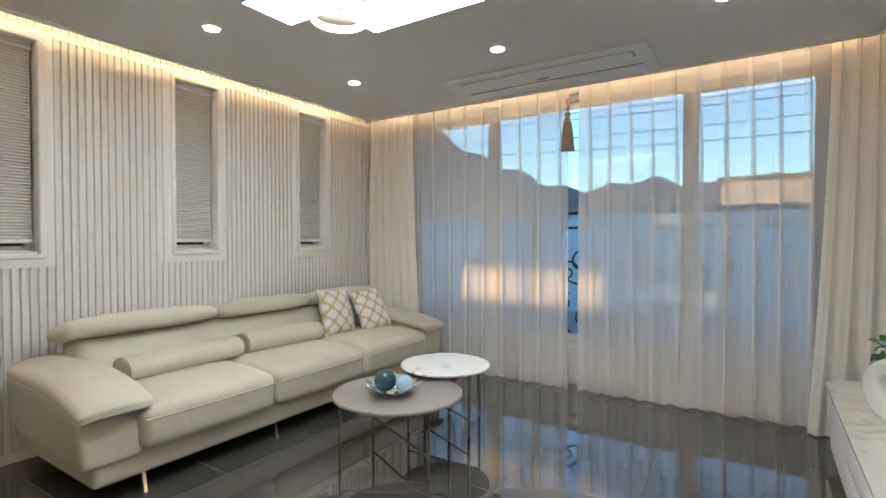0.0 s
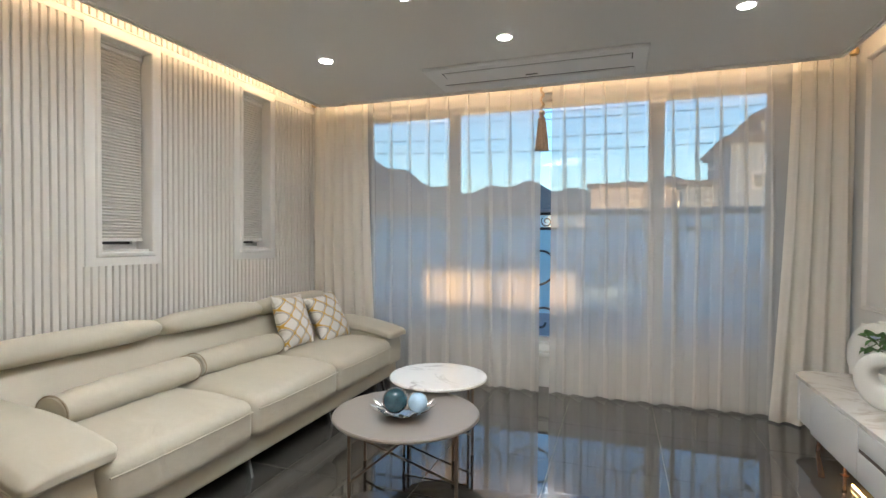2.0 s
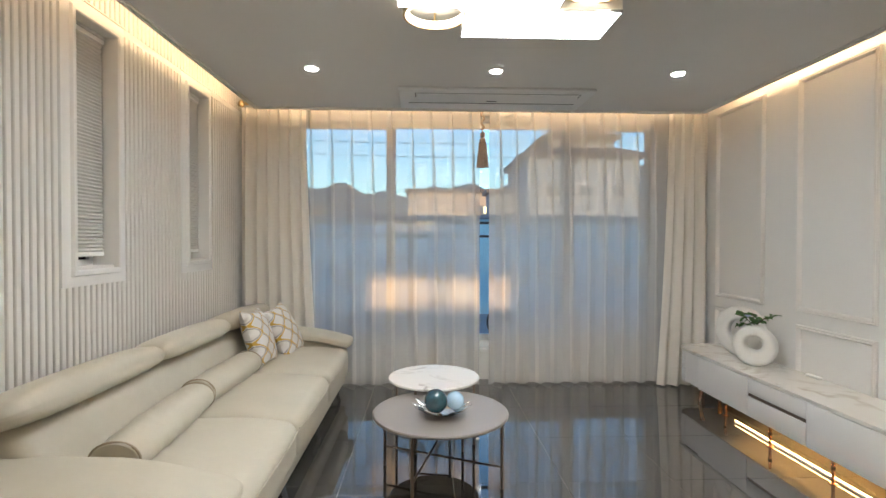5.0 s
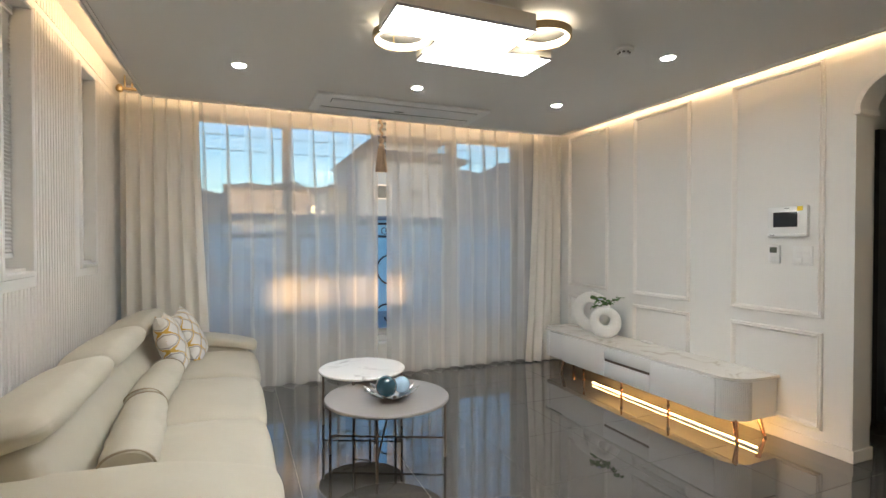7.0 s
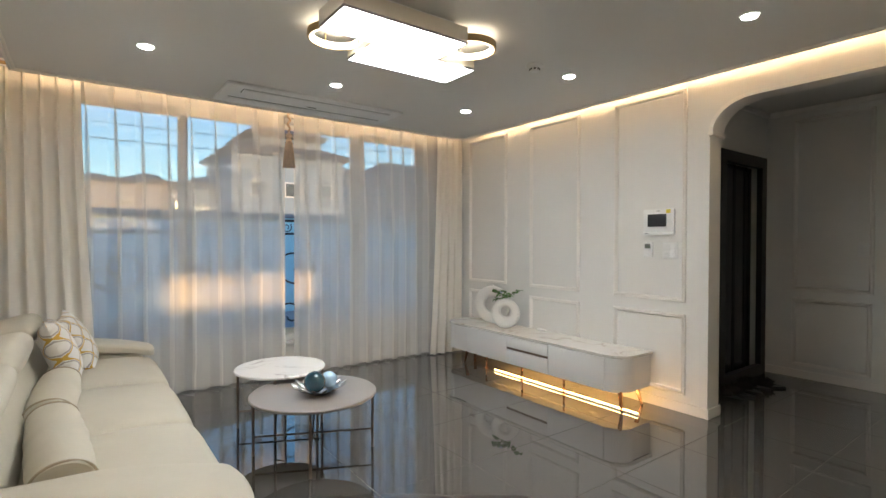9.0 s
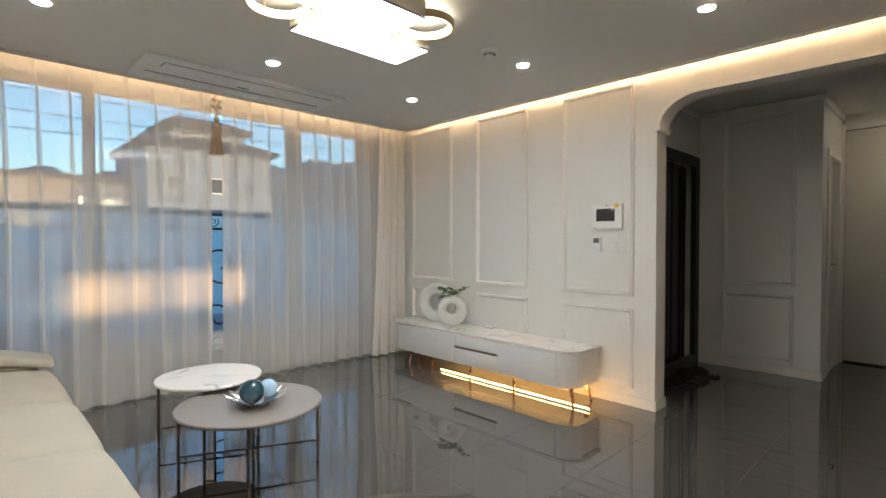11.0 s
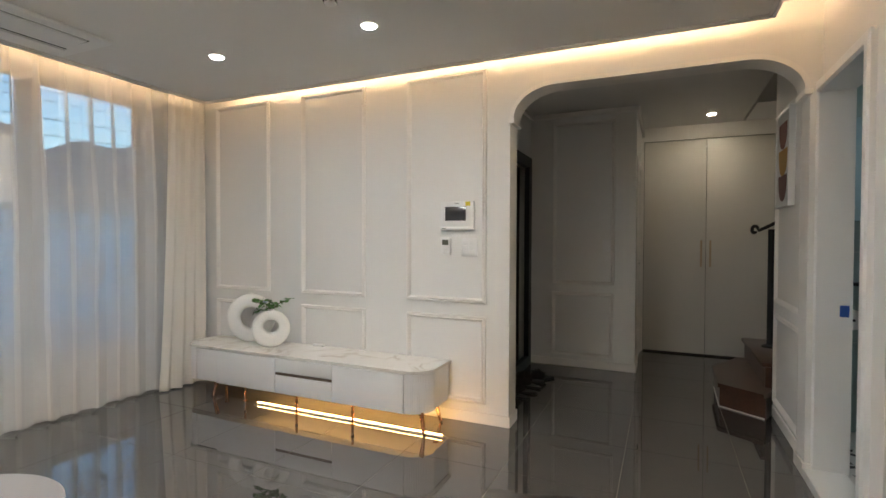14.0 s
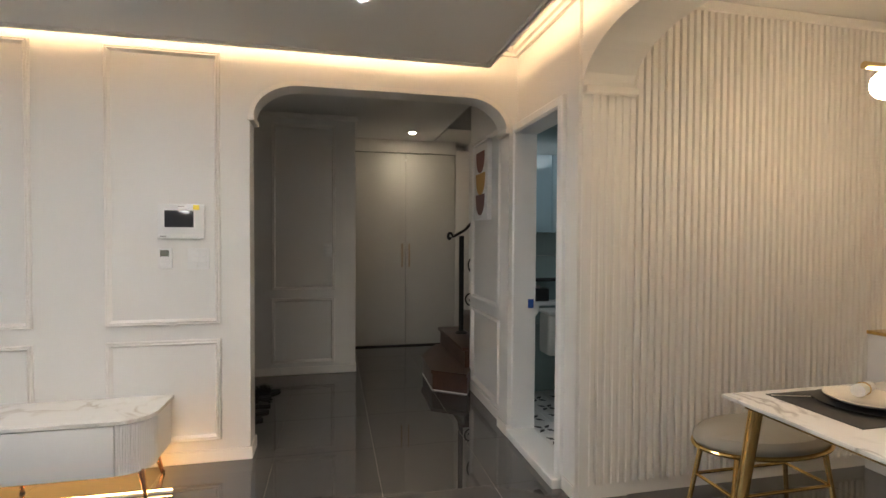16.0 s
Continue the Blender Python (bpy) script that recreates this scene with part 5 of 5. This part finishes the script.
    part("shape", bm, mat_, art, smooth=False)

# ---- bathroom ----
lining = setting("trim", ring_frame(bmesh.new(), BX0 - 0.06, BX1 + 0.055, -0.06, BTOP + 0.06, [(0, 0), (0, 0.022), (0.01, 0.03), (0.05, 0.03), (0.062, 0.018), (0.062, -0.14)], Matrix.Translation((0, SY, 0)) @ ALONG_X), "white", "white casing and lining of the bathroom door", True)
setting("threshold", boxed(BX0 - 0.06, BX1 + 0.055, SY - 0.13, SY + 0.065, -0.002, 0.05, bevel=0.006), "white", "raised white threshold of the bathroom")
bm = bmesh.new()
box(bm, 0.10, 0.16, -2.6, SY - 0.12, -0.05, 2.4)
box(bm, 1.72, 1.80, -2.6, SY - 0.12, -0.05, 2.4)
box(bm, 0.10, 1.80, -2.7, -2.6, -0.05, 2.4)
setting("wall_bath", bm, "grout_w", "plastered bathroom walls behind the tiles")
setting("ceiling_bath", boxed(0.10, 1.80, -2.7, SY - 0.12, 2.32, 2.40), "bath_gloss", "pale glossy bathroom ceiling")
wall_b = bpy.data.objects["wall_bath"]
bt = finish(boxed(-0.012, 0.0, -0.148, 0.148, -0.298, 0.298, bevel=0.0015), False)
bt.materials.append(M["bath_tile"])
for j in range(6):
    for k in range(4):
        o = new("tile", bt)
        o.parent, o.location = wall_b, (1.72, -0.87 - 0.30 * j, 0.30 + 0.60 * k)
bt2 = finish(boxed(-0.148, 0.148, 0.0, 0.012, -0.298, 0.298, bevel=0.0015), False)
bt2.materials.append(M["bath_tile"])
for j in range(5):
    for k in range(4):
        o = new("tile", bt2)
        o.parent, o.location = wall_b, (1.56 - 0.30 * j, -2.60, 0.30 + 0.60 * k)
bfloor = setting("floor_bath", boxed(0.10, 1.72, -2.6, SY - 0.12, -0.02, 0.004), "grout_w", "patterned bathroom floor")
src = None
for i in range(7):
    for j in range(8):
        x, y = 0.27 + 0.202 * i, -0.84 - 0.202 * j
        if src is None:
            me = finish(boxed(-0.1, 0.1, -0.1, 0.1, 0, 0.008, bevel=0.001), False)
            me.materials.append(M["bath_floor"])
            src = me
            bm = bmesh.new()
            for q in range(4):
                piece = prism(bmesh.new(), [(0.012, 0), (0.04, 0.018), (0.085, 0.0), (0.04, -0.018)], 0.0082, 0.0088)
                piece.transform(Matrix.Rotation(q * math.pi / 2 + math.pi / 4, 4, "Z"))
                tmp = bpy.data.meshes.new("tmp")
                piece.to_mesh(tmp)
                bm.from_mesh(tmp)
            star = finish(bm, False)
            star.materials.append(M["black"])
        o = new("tile", src)
        o.parent, o.location = bfloor, (x, y, 0.004)
        o2 = new("tile_motif", star)
        o2.parent = o
wc = thing("toilet", (1.20, -1.30, 0.012), "white ceramic toilet with a closed lid", "toilet")
part("bowl", lathe(bmesh.new(), [(0.115, 0.0), (0.12, 0.10), (0.16, 0.28), (0.185, 0.37), (0.18, 0.385)], (1.18, -1.28, 0.012), 32), "ceramic", wc)
part("lid", lathe(bmesh.new(), [(0.185, 0.0), (0.19, 0.012), (0.18, 0.035), (0.08, 0.042)], (1.18, -1.28, 0.40), 32), "plastic", wc)
part("tank", at(pad((0.10, 0.19, 0.17), 0.03, 4), (1.47, -1.28, 0.56)), "ceramic", wc)
part("tank_lid", at(pad((0.11, 0.20, 0.015), 0.012, 3), (1.47, -1.28, 0.745)), "ceramic", wc)
cab = thing("bathroom_cabinet", (1.60, -1.3, 1.40), "glossy blue-grey bathroom wall cabinet", "cabinet")
part("body", boxed(1.54, 1.705, -1.95, -0.80, 1.40, 2.05, bevel=0.003), "bath_gloss", cab)
for k in range(3):
    part("door", boxed(1.522, 1.538, -1.945 + 0.383 * k, -1.945 + 0.383 * k + 0.379, 1.402, 2.048, bevel=0.002), "bath_gloss", cab)
sh = thing("bathroom_shelf", (1.6, -1.3, 1.0), "narrow dark wall shelf in the bathroom", "shelf")
part("board", boxed(1.57, 1.707, -1.95, -0.80, 0.985, 1.005, bevel=0.002), "black", sh)
ledge = thing("ledge", (1.62, -1.3, 0.8), "white ledge over the toilet", "ledge")
part("slab", boxed(1.585, 1.707, -1.95, -0.78, 0.775, 0.81, bevel=0.004), "white", ledge)
can = thing("tissue_box", (1.64, -1.12, 0.81), "small black tissue box on the ledge", "box")
part("body", boxed(1.60, 1.70, -1.20, -1.03, 0.81, 0.92, bevel=0.008), "black", can)
part("tissue", ball(bmesh.new(), (1.65, -1.115, 0.925), 0.022, 12, 8), "paper", can)
roll = thing("paper_holder", (1.05, -0.76, 0.86), "toilet roll in a black holder", "toilet roll holder")
part("roll", rod(bmesh.new(), (1.0, -0.79, 0.84), (1.11, -0.79, 0.84), 0.055, seg=24), "paper", roll)
part("bracket", tube(bmesh.new(), [(1.13, -0.725, 0.90), (1.13, -0.79, 0.90), (1.13, -0.79, 0.84), (0.98, -0.79, 0.84)], 0.007, 8), "black", roll)
bd = thing("strike_tape", (BX1 - 0.008, SY - 0.06, 0.90), "strip of blue tape on the door lining", "tape")
part("strip", boxed(BX1 - 0.012, BX1 - 0.008, SY - 0.125, SY - 0.085, 0.875, 0.935), "tape", bd)
mir = lamp("bathroom_light", "AREA", look((0.9, -1.5, 2.30), (0.9, -1.5, 0)), 0.8, (0.85, 0.95, 1.0), size=0.4)
bl = thing("bathroom_ceiling_light", (0.9, -1.5, 2.31), "small flat bathroom ceiling light", "ceiling light")
part("diffuser", boxed(0.7, 1.1, -1.7, -1.3, 2.308, 2.32, bevel=0.003), "white", bl)

# ---- dining room ----
din = thing("dining_table", (-1.08, -1.58, 0), "white marble dining table with slanted gold legs", "dining table")
DX0, DX1, DY0, DY1, DZ = -1.487, -0.655, -2.387, -0.905, 0.735
part("tabletop", boxed(DX0, DX1, DY0, DY1, DZ - 0.016, DZ, bevel=0.004), "marble_t", din)
part("apron", ring_frame(bmesh.new(), DX0 + 0.05, DX1 - 0.05, DY0 + 0.06, DY1 - 0.06, [(0, 0), (0, 0.028), (0.028, 0.028), (0.028, 0)], Matrix.Translation((0, 0, DZ - 0.046))), "gold", din, smooth=False)
for sx, sy in ((DX0 + 0.07, DY0 + 0.10), (DX0 + 0.07, DY1 - 0.10), (DX1 - 0.07, DY0 + 0.10), (DX1 - 0.07, DY1 - 0.10)):
    ox = 0.045 if sx > -1.1 else -0.045
    oy = 0.08 if sy > -1.5 else -0.08
    part("leg", rod(bmesh.new(), (sx + ox, sy + oy, 0.0), (sx, sy, DZ - 0.02), 0.020, 0.026, 14), "gold", din)
bench = thing("dining_stool", (-0.405, -1.36, 0), "oval grey leather stool with gold legs", "stool")
BCX, BCY, BRX, BRY = -0.405, -1.36, 0.195, 0.345


def oval(bm, prof, cx, cy, rx, ry, seg=40):
    lathe(bm, prof, (0, 0, 0), seg)
    for v in bm.verts:
        v.co.x, v.co.y = cx + v.co.x * rx, cy + v.co.y * ry
    return bm


part("seat", oval(bmesh.new(), [(0.94, 0.405), (1.0, 0.425), (0.995, 0.445), (0.93, 0.468), (0.7, 0.482), (0.3, 0.486)], BCX, BCY, BRX, BRY), "seat", bench)
part("rim", tube(bmesh.new(), [(BCX + 0.99 * BRX * math.cos(a * math.pi / 24), BCY + 0.99 * BRY * math.sin(a * math.pi / 24), 0.403) for a in range(48)], 0.011, 8, True), "gold", bench, "gold rim under the seat")
feet = []
for sx in (-1, 1):
    for sy in (-1, 1):
        top_, foot = (BCX + sx * 0.105, BCY + sy * 0.235, 0.40), (BCX + sx * 0.135, BCY + sy * 0.30, 0.0)
        part("leg", rod(bmesh.new(), foot, top_, 0.010, 0.013, 12), "gold", bench)
        feet.append((BCX + sx * 0.118, BCY + sy * 0.262, 0.22))
for a, b in ((0, 1), (2, 3), (0, 2), (1, 3)):
    part("stretcher", rod(bmesh.new(), feet[a], feet[b], 0.008), "gold", bench)
PX, PY = -0.92, -1.237
matt = thing("placemat", (PX, PY, DZ), "charcoal placemat on the dining table", "placemat")
part("sheet", boxed(PX - 0.15, PX + 0.22, PY - 0.22, PY + 0.17, DZ, DZ + 0.003, bevel=0.001), "mat", matt)
ch = thing("charger_plate", (-0.89, -1.327, DZ + 0.003), "round black charger plate on the placemat", "plate")
part("disc", lathe(bmesh.new(), [(0.10, 0.0), (0.165, 0.008), (0.168, 0.011), (0.10, 0.006), (0.02, 0.005)], (-0.89, -1.327, DZ + 0.003), 48), "black", ch)
pl = thing("dinner_plate", (-0.89, -1.327, DZ + 0.012), "cream dinner plate on a black charger", "plate")
part("dish", lathe(bmesh.new(), [(0.07, 0.0), (0.12, 0.012), (0.135, 0.022), (0.134, 0.025), (0.115, 0.016), (0.02, 0.008)], (-0.89, -1.327, DZ + 0.011), 48), "plate", pl)
nap = thing("napkin", (-0.86, -1.347, DZ + 0.035), "rolled white napkin in a gold ring", "napkin")
bm = rod(bmesh.new(), (0, -0.13, 0), (0, 0.13, 0), 0.022, seg=20)
bm.transform(pose(-0.86, -1.347, DZ + 0.055, 8, 0, 30))
part("roll", bm, "paper", nap)
bm = rod(bmesh.new(), (0, -0.012, 0), (0, 0.012, 0), 0.0245, seg=20)
bm.transform(pose(-0.86, -1.347, DZ + 0.055, 8, 0, 30))
part("ring", bm, "gold", nap)
fork = thing("fork", (-0.75, -1.15, DZ + 0.006), "steel fork beside the plate", "fork")
bm = bmesh.new()
box(bm, -0.005, 0.005, -0.10, 0.03, 0, 0.003, 0.001)
for k in range(4):
    box(bm, -0.011 + k * 0.0065, -0.008 + k * 0.0065, 0.03, 0.09, 0, 0.003)
box(bm, -0.012, 0.0125, 0.022, 0.034, 0, 0.003)
bm.transform(pose(-0.765, -1.157, DZ + 0.006, 0, 0, 160))
part("blade", bm, "silver", fork)
pend = thing("pendant_lamp", (-0.92, -1.45, TOP), "brass bar pendant lamp with glowing glass globes over the table", "pendant lamp")
part("bar", rod(bmesh.new(), (-0.90, -1.26, 1.985), (-0.90, -2.14, 1.985), 0.014, seg=10), "brass", pend)
for y in (-1.375, -1.73, -2.08):
    g = part("globe", ball(bmesh.new(), (-0.90, y, 1.925), 0.055, 24, 16), "globe", pend, "glowing glass globe")
    part("cap", rod(bmesh.new(), (-0.90, y, 1.965), (-0.90, y, 1.99), 0.02), "brass", g)
for y in (-1.45, -1.9):
    part("cable", rod(bmesh.new(), (-0.90, y, 1.99), (-0.90, y, TOP), 0.003, seg=6), "black", pend)
cnt = thing("sideboard", (-0.30, -2.7, 0), "white sideboard with gold edging against the slatted wall", "sideboard")
part("body", boxed(-0.55, -0.04, -3.0, -2.47, 0.0, 0.80, bevel=0.004), "console", cnt)
part("top", boxed(-0.56, -0.038, -3.01, -2.46, 0.80, 0.82, bevel=0.004), "gold", cnt, "gold edged top")
part("edge", boxed(-0.565, -0.551, -2.475, -2.46, 0.0, 0.80), "gold", cnt)

# ---- outdoors ----
solid("ground", boxed(-900, 900, -900, 1500, -0.75, -0.45), "earth", "grey paved ground", kind="structure", smooth=False)
setting("balcony_floor", boxed(-6, 4, NY + 0.22, 5.6, -0.5, -0.05), "earth", "concrete terrace outside the window")
# unseen roof and blocks, added only to keep low sun off the outdoors
setting("shade_roof", boxed(-6.0, 6.0, -5.0, NY + 0.7, TOP + 0.20, TOP + 0.45), "plaster_shaded", "unseen flat roof slab added to shade the near outdoors")
setting("sun_block_side", boxed(-32.0, -3.63, -13.0, -3.0, -0.45, TOP + 0.45), "plaster_shaded", "unseen side block added to stop stray low sun")
setting("sun_block_side", boxed(4.3, 32.0, -13.0, -3.0, -0.45, TOP + 0.45), "plaster_shaded", "unseen side block added to stop stray low sun")
setting("sun_block_upper", boxed(-32.0, 32.0, -13.0, -3.0, TOP + 0.46, 5.2), "plaster_shaded", "unseen upper block added to hold off the low sun")
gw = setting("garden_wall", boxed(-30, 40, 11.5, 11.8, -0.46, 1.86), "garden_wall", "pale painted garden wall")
part("coping", boxed(-30, 40, 11.42, 11.88, 1.86, 1.96, bevel=0.02), "coping", gw)

fence = thing("terrace_railing", (-1.2, 4.85, -0.05), "black wrought iron terrace railing with scroll work", "railing")
RY = 4.85
for z in (1.515, 1.370, 0.12):
    part("rail", boxed(-5.5, 3.6, RY - 0.012, RY + 0.012, z - 0.013, z + 0.013, bevel=0.003), "iron", fence)
post_src = None
for k in range(6):
    part("post", boxed(-5.4 + 1.75 * k - 0.015, -5.4 + 1.75 * k + 0.015, RY - 0.015, RY + 0.015, -0.05, 1.53), "iron", fence)


def scroll_panel():
    """One bay of scrolls, 1.1 m wide, about its middle."""
    bm = bmesh.new()
    for s in (-1, 1):
        tube(bm, [(s * x, y, z) for x, y, z in spiral((0.30, 0, 1.02), 0.26, 0.05, 1.35, 2.6, "xz", 44)], 0.0105, 6)
        tube(bm, [(s * x, y, z) for x, y, z in spiral((0.15, 0, 0.93), 0.13, 0.03, 1.3, -0.6, "xz", 36)], 0.0095, 6)
        tube(bm, [(s * x, y, z) for x, y, z in spiral((0.34, 0, 0.46), 0.22, 0.04, 1.4, 3.4, "xz", 40)], 0.0105, 6)
        tube(bm, [(s * x, y, z) for x, y, z in spiral((0.12, 0, 0.62), 0.10, 0.02, 1.3, 1.0, "xz", 30)], 0.009, 6)
        tube(bm, [(s * x, y, z) for x, y, z in spiral((0.13, 0, 1.44), 0.055, 0.015, 1.3, 0.4, "xz", 26)], 0.0055, 6)
        tube(bm, [(s * x, y, z) for x, y, z in spiral((0.38, 0, 1.44), 0.055, 0.015, 1.3, 2.4, "xz", 26)], 0.0055, 6)
    return bm


panel = finish(scroll_panel(), True)
panel.materials.append(M["iron"])
for k in range(8):
    o = new("scroll", panel)
    o.parent, o.location = fence, Vector((-5.05 + 1.12 * k, RY, 0)) - fence.location


def block(name, x0, x1, y0, y1, h, mat, windows, label, roof=0.25, hip=0.0):
    """A far house: walls, flat or low roof, window openings set in."""
    hs = thing(name, ((x0 + x1) / 2, y0, -0.45), label, "building")
    part("wall", boxed(x0, x1, y0, y1, -0.45, h), mat, hs, smooth=False)
    top = part("roof", boxed(x0 - 0.4, x1 + 0.4, y0 - 0.5, y1 + 0.3, h, h + roof), "roof", hs, smooth=False)
    if hip:
        bm, mx, my = bmesh.new(), (x1 - x0) * 0.28, (y1 - y0) * 0.45
        prism(bm, [(x0 - 0.7, y0 - 0.8), (x1 + 0.7, y0 - 0.8), (x1 + 0.7, y1 + 0.6), (x0 - 0.7, y1 + 0.6)], h + roof, h + roof + hip)
        for v in bm.verts:
            if v.co.z > h + roof + 0.01:
                v.co.x += mx if v.co.x < (x0 + x1) / 2 else -mx
                v.co.y += my if v.co.y < (y0 + y1) / 2 else -my
        part("hip_roof", bm, "roof", top, "low pitched grey roof", smooth=False)
    for x, z, w, hh, lit in windows:
        wf = part("window", ring_frame(bmesh.new(), x, x + w, z, z + hh, [(0, 0), (0, 0.08), (0.10, 0.08), (0.10, -0.02)], Matrix.Translation((0, y0, 0)) @ ALONG_X @ Matrix.Diagonal((1, 1, -1, 1))), "white", hs, smooth=False)
        part("pane", boxed(x + 0.08, x + w - 0.08, y0 - 0.03, y0 - 0.01, z + 0.08, z + hh - 0.08), "lamp_glass" if lit else "house_glass", wf, "lit pane" if lit else "", smooth=False)
    return hs


block("warehouse", -3.6, 11.0, 58, 75, 7.2, "plaster", [(5.2, 4.6, 1.6, 1.0, True), (8.4, 4.4, 0.9, 0.9, True), (0.2, 4.8, 1.2, 0.8, False)], "long cream warehouse behind the garden wall", 0.35)
# the white houses carry their shade in the blue-grey wall colour
block("apartment_house", 7.2, 17.0, 42, 52, 8.6, "plaster_shaded", [(8.6 + 2.9 * i, 2.2 + 2.9 * j, 1.5, 1.3, False) for i in range(3) for j in range(2)], "three-storey white house with a low grey hip roof", 0.3, 1.6)
block("apartment_house", 9.5, 15.5, 44, 51, 10.6, "plaster_shaded", [(10.6, 9.2, 1.3, 0.9, False)], "set-back top storey of a white house", 0.3, 1.2)
block("small_house", -30, -22, 55, 62, 4.8, "plaster_shaded", [(-28.5 + 2.4 * i, 2.6, 1.2, 1.1, False) for i in range(3)], "low white house behind the garden wall", 0.4)
block("small_house", -17.5, -14, 60, 66, 5.0, "plaster", [(-16.6, 3.0, 1.2, 1.1, True)], "low cream house behind the garden wall", 0.4)
block("small_house", 4.6, 9.0, 47, 50, 6.0, "plaster_shaded", [(6.2, 3.2, 1.2, 1.1, False)], "low house beside the white apartment house", 0.4)

# wooded hills, coloured blue for the haze of distance
bm = bmesh.new()
rows_ = []
for j in range(8):
    f = j / 7
    row = []
    for k in range(121):
        az = radians(-60 + k)
        deg = -60 + k
        el = 6.2 + 8.0 * math.exp(-((deg + 37) / 9.5) ** 2) + 0.5 * math.sin(deg * 0.45) + 2.6 / (1 + math.exp(-(deg - 12) / 3)) + 0.35 * math.sin(deg * 1.3 + 1)
        D = 260 + 160 * f
        z = D * math.tan(radians(el)) * math.sin(f * math.pi / 2) ** 0.8 + 1.6 * noise.noise(Vector((deg * 0.35, f * 3, 0))) * f
        row.append(bm.verts.new((-1.5 + D * math.sin(az), D * math.cos(az), z - 1)))
    rows_.append(row)
for a, b in zip(rows_, rows_[1:]):
    for k in range(120):
        bm.faces.new((a[k], a[k + 1], b[k + 1], b[k]))
solid("hills", bm, "hill", "wooded hills on the horizon with haze in their colour", kind="structure")

# overhead wires between two poles
pole = thing("utility_pole", (-26, 30, -0.45), "grey concrete utility pole", "utility pole", "utility poles")
part("shaft", rod(bmesh.new(), (-26, 30, -0.45), (-26, 30, 10.5), 0.17, 0.12, 14), "coping", pole)
part("crossarm", boxed(-26.9, -25.1, 29.95, 30.05, 9.6, 9.72), "coping", pole)
copy_thing(pole, pose(24, 26, -0.45))
for k, (z0, z1, dy) in enumerate(((9.9, 8.6, 0), (9.7, 8.2, 0.5), (8.4, 7.4, 0.2), (10.3, 9.3, -0.4), (7.6, 6.6, 0.1))):
    pts = [(-26 + 50 * q / 24, 30 - 4 * q / 24 + dy, z0 + (z1 - z0) * q / 24 - 0.9 * math.sin(q / 24 * math.pi)) for q in range(25)]
    solid("overhead_wire", tube(bmesh.new(), pts, 0.022, 5), "black", "black overhead wire strung between poles", "wire", "overhead wires")

# ---- floor tiles and wall slats ----
floor = setting("floor", boxed(WX - 0.2, 4.25, -4.5, NY, -0.08, -0.0012), "grout", "polished dark grey tiled floor with pale joints")
PITCH, TX, TY = 0.606, 0.826, 0.360
tile_mesh = finish(boxed(-0.3021, 0.3021, -0.3021, 0.3021, -0.010, 0.0, bevel=0.0012), False)
tile_mesh.materials.append(M["tile"])
for i in range(-7, 6):
    for j in range(-8, 7):
        x, y = TX + (i + 0.5) * PITCH, TY + (j + 0.5) * PITCH
        if x > 4.2 or y < -4.5 or (x > 0.9 and y < -0.9) or (x > 2.9 and y > 0.7) or (x > 0.9 and y > 1.6):
            continue
        o = new("tile", tile_mesh)
        o.parent, o.location = floor, (x, y, 0)
wall_w = bpy.data.objects["wall_west"]


def slat_mesh(h, w, d):
    bm = bmesh.new()
    prism(bm, [(0, -w / 2), (d * 0.8, -w / 2), (d, -w / 2 + 0.003), (d, w / 2 - 0.003), (d * 0.8, w / 2), (0, w / 2)], 0, h)
    me = finish(bm, False)
    me.materials.append(M["slat"])
    return me


SP, SW, SD = 0.0415, 0.0275, 0.018
tall, lower, upper = slat_mesh(2.435 - 0.06, SW, SD), slat_mesh(1.094 - 0.06, SW, SD), slat_mesh(TOP - 2.475, SW, SD)
y = NY - 0.03
while y > -1.2:
    inside = any(a - 0.078 - SW / 2 < y < b + 0.078 + SW / 2 for a, b in WINS)
    o = new("slat", lower if inside else tall)
    o.parent, o.location = wall_w, (WX, y, 0.06)
    o = new("slat", upper)
    o.parent, o.location = wall_w, (WX, y, 2.475)
    y -= SP
bm = bmesh.new()
cuts = [-1.2] + [e for a, b in WINS for e in (a - 0.078, b + 0.078)] + [NY]
for i in range(0, len(cuts), 2):
    box(bm, WX, WX + 0.016, cuts[i], cuts[i + 1], 2.435, 2.475, 0.004)
for a, b in WINS:
    box(bm, WX, WX + 0.022, a - 0.078, b + 0.078, 2.4735, 2.480)
setting("trim", bm, "slat", "flat painted band over the slats")
wall_d = bpy.data.objects["wall_dining_east"]
dslat = finish(prism(bmesh.new(), [(0, -0.014), (-0.015, -0.014), (-0.018, -0.011), (-0.018, 0.011), (-0.015, 0.014), (0, 0.014)], 0.075, TOP - 0.05), False)
pslat = finish(prism(bmesh.new(), [(0, -0.014), (-0.015, -0.014), (-0.018, -0.011), (-0.018, 0.011), (-0.015, 0.014), (0, 0.014)], 0.075, 2.085), False)
for me in (dslat, pslat):
    me.materials.append(M["slat"])
y = -0.685
while y > -4.2:
    o = new("slat", pslat if y > -0.90 else dslat)
    o.parent, o.location = wall_d, (-0.02, y, 0)
    y -= 0.0425
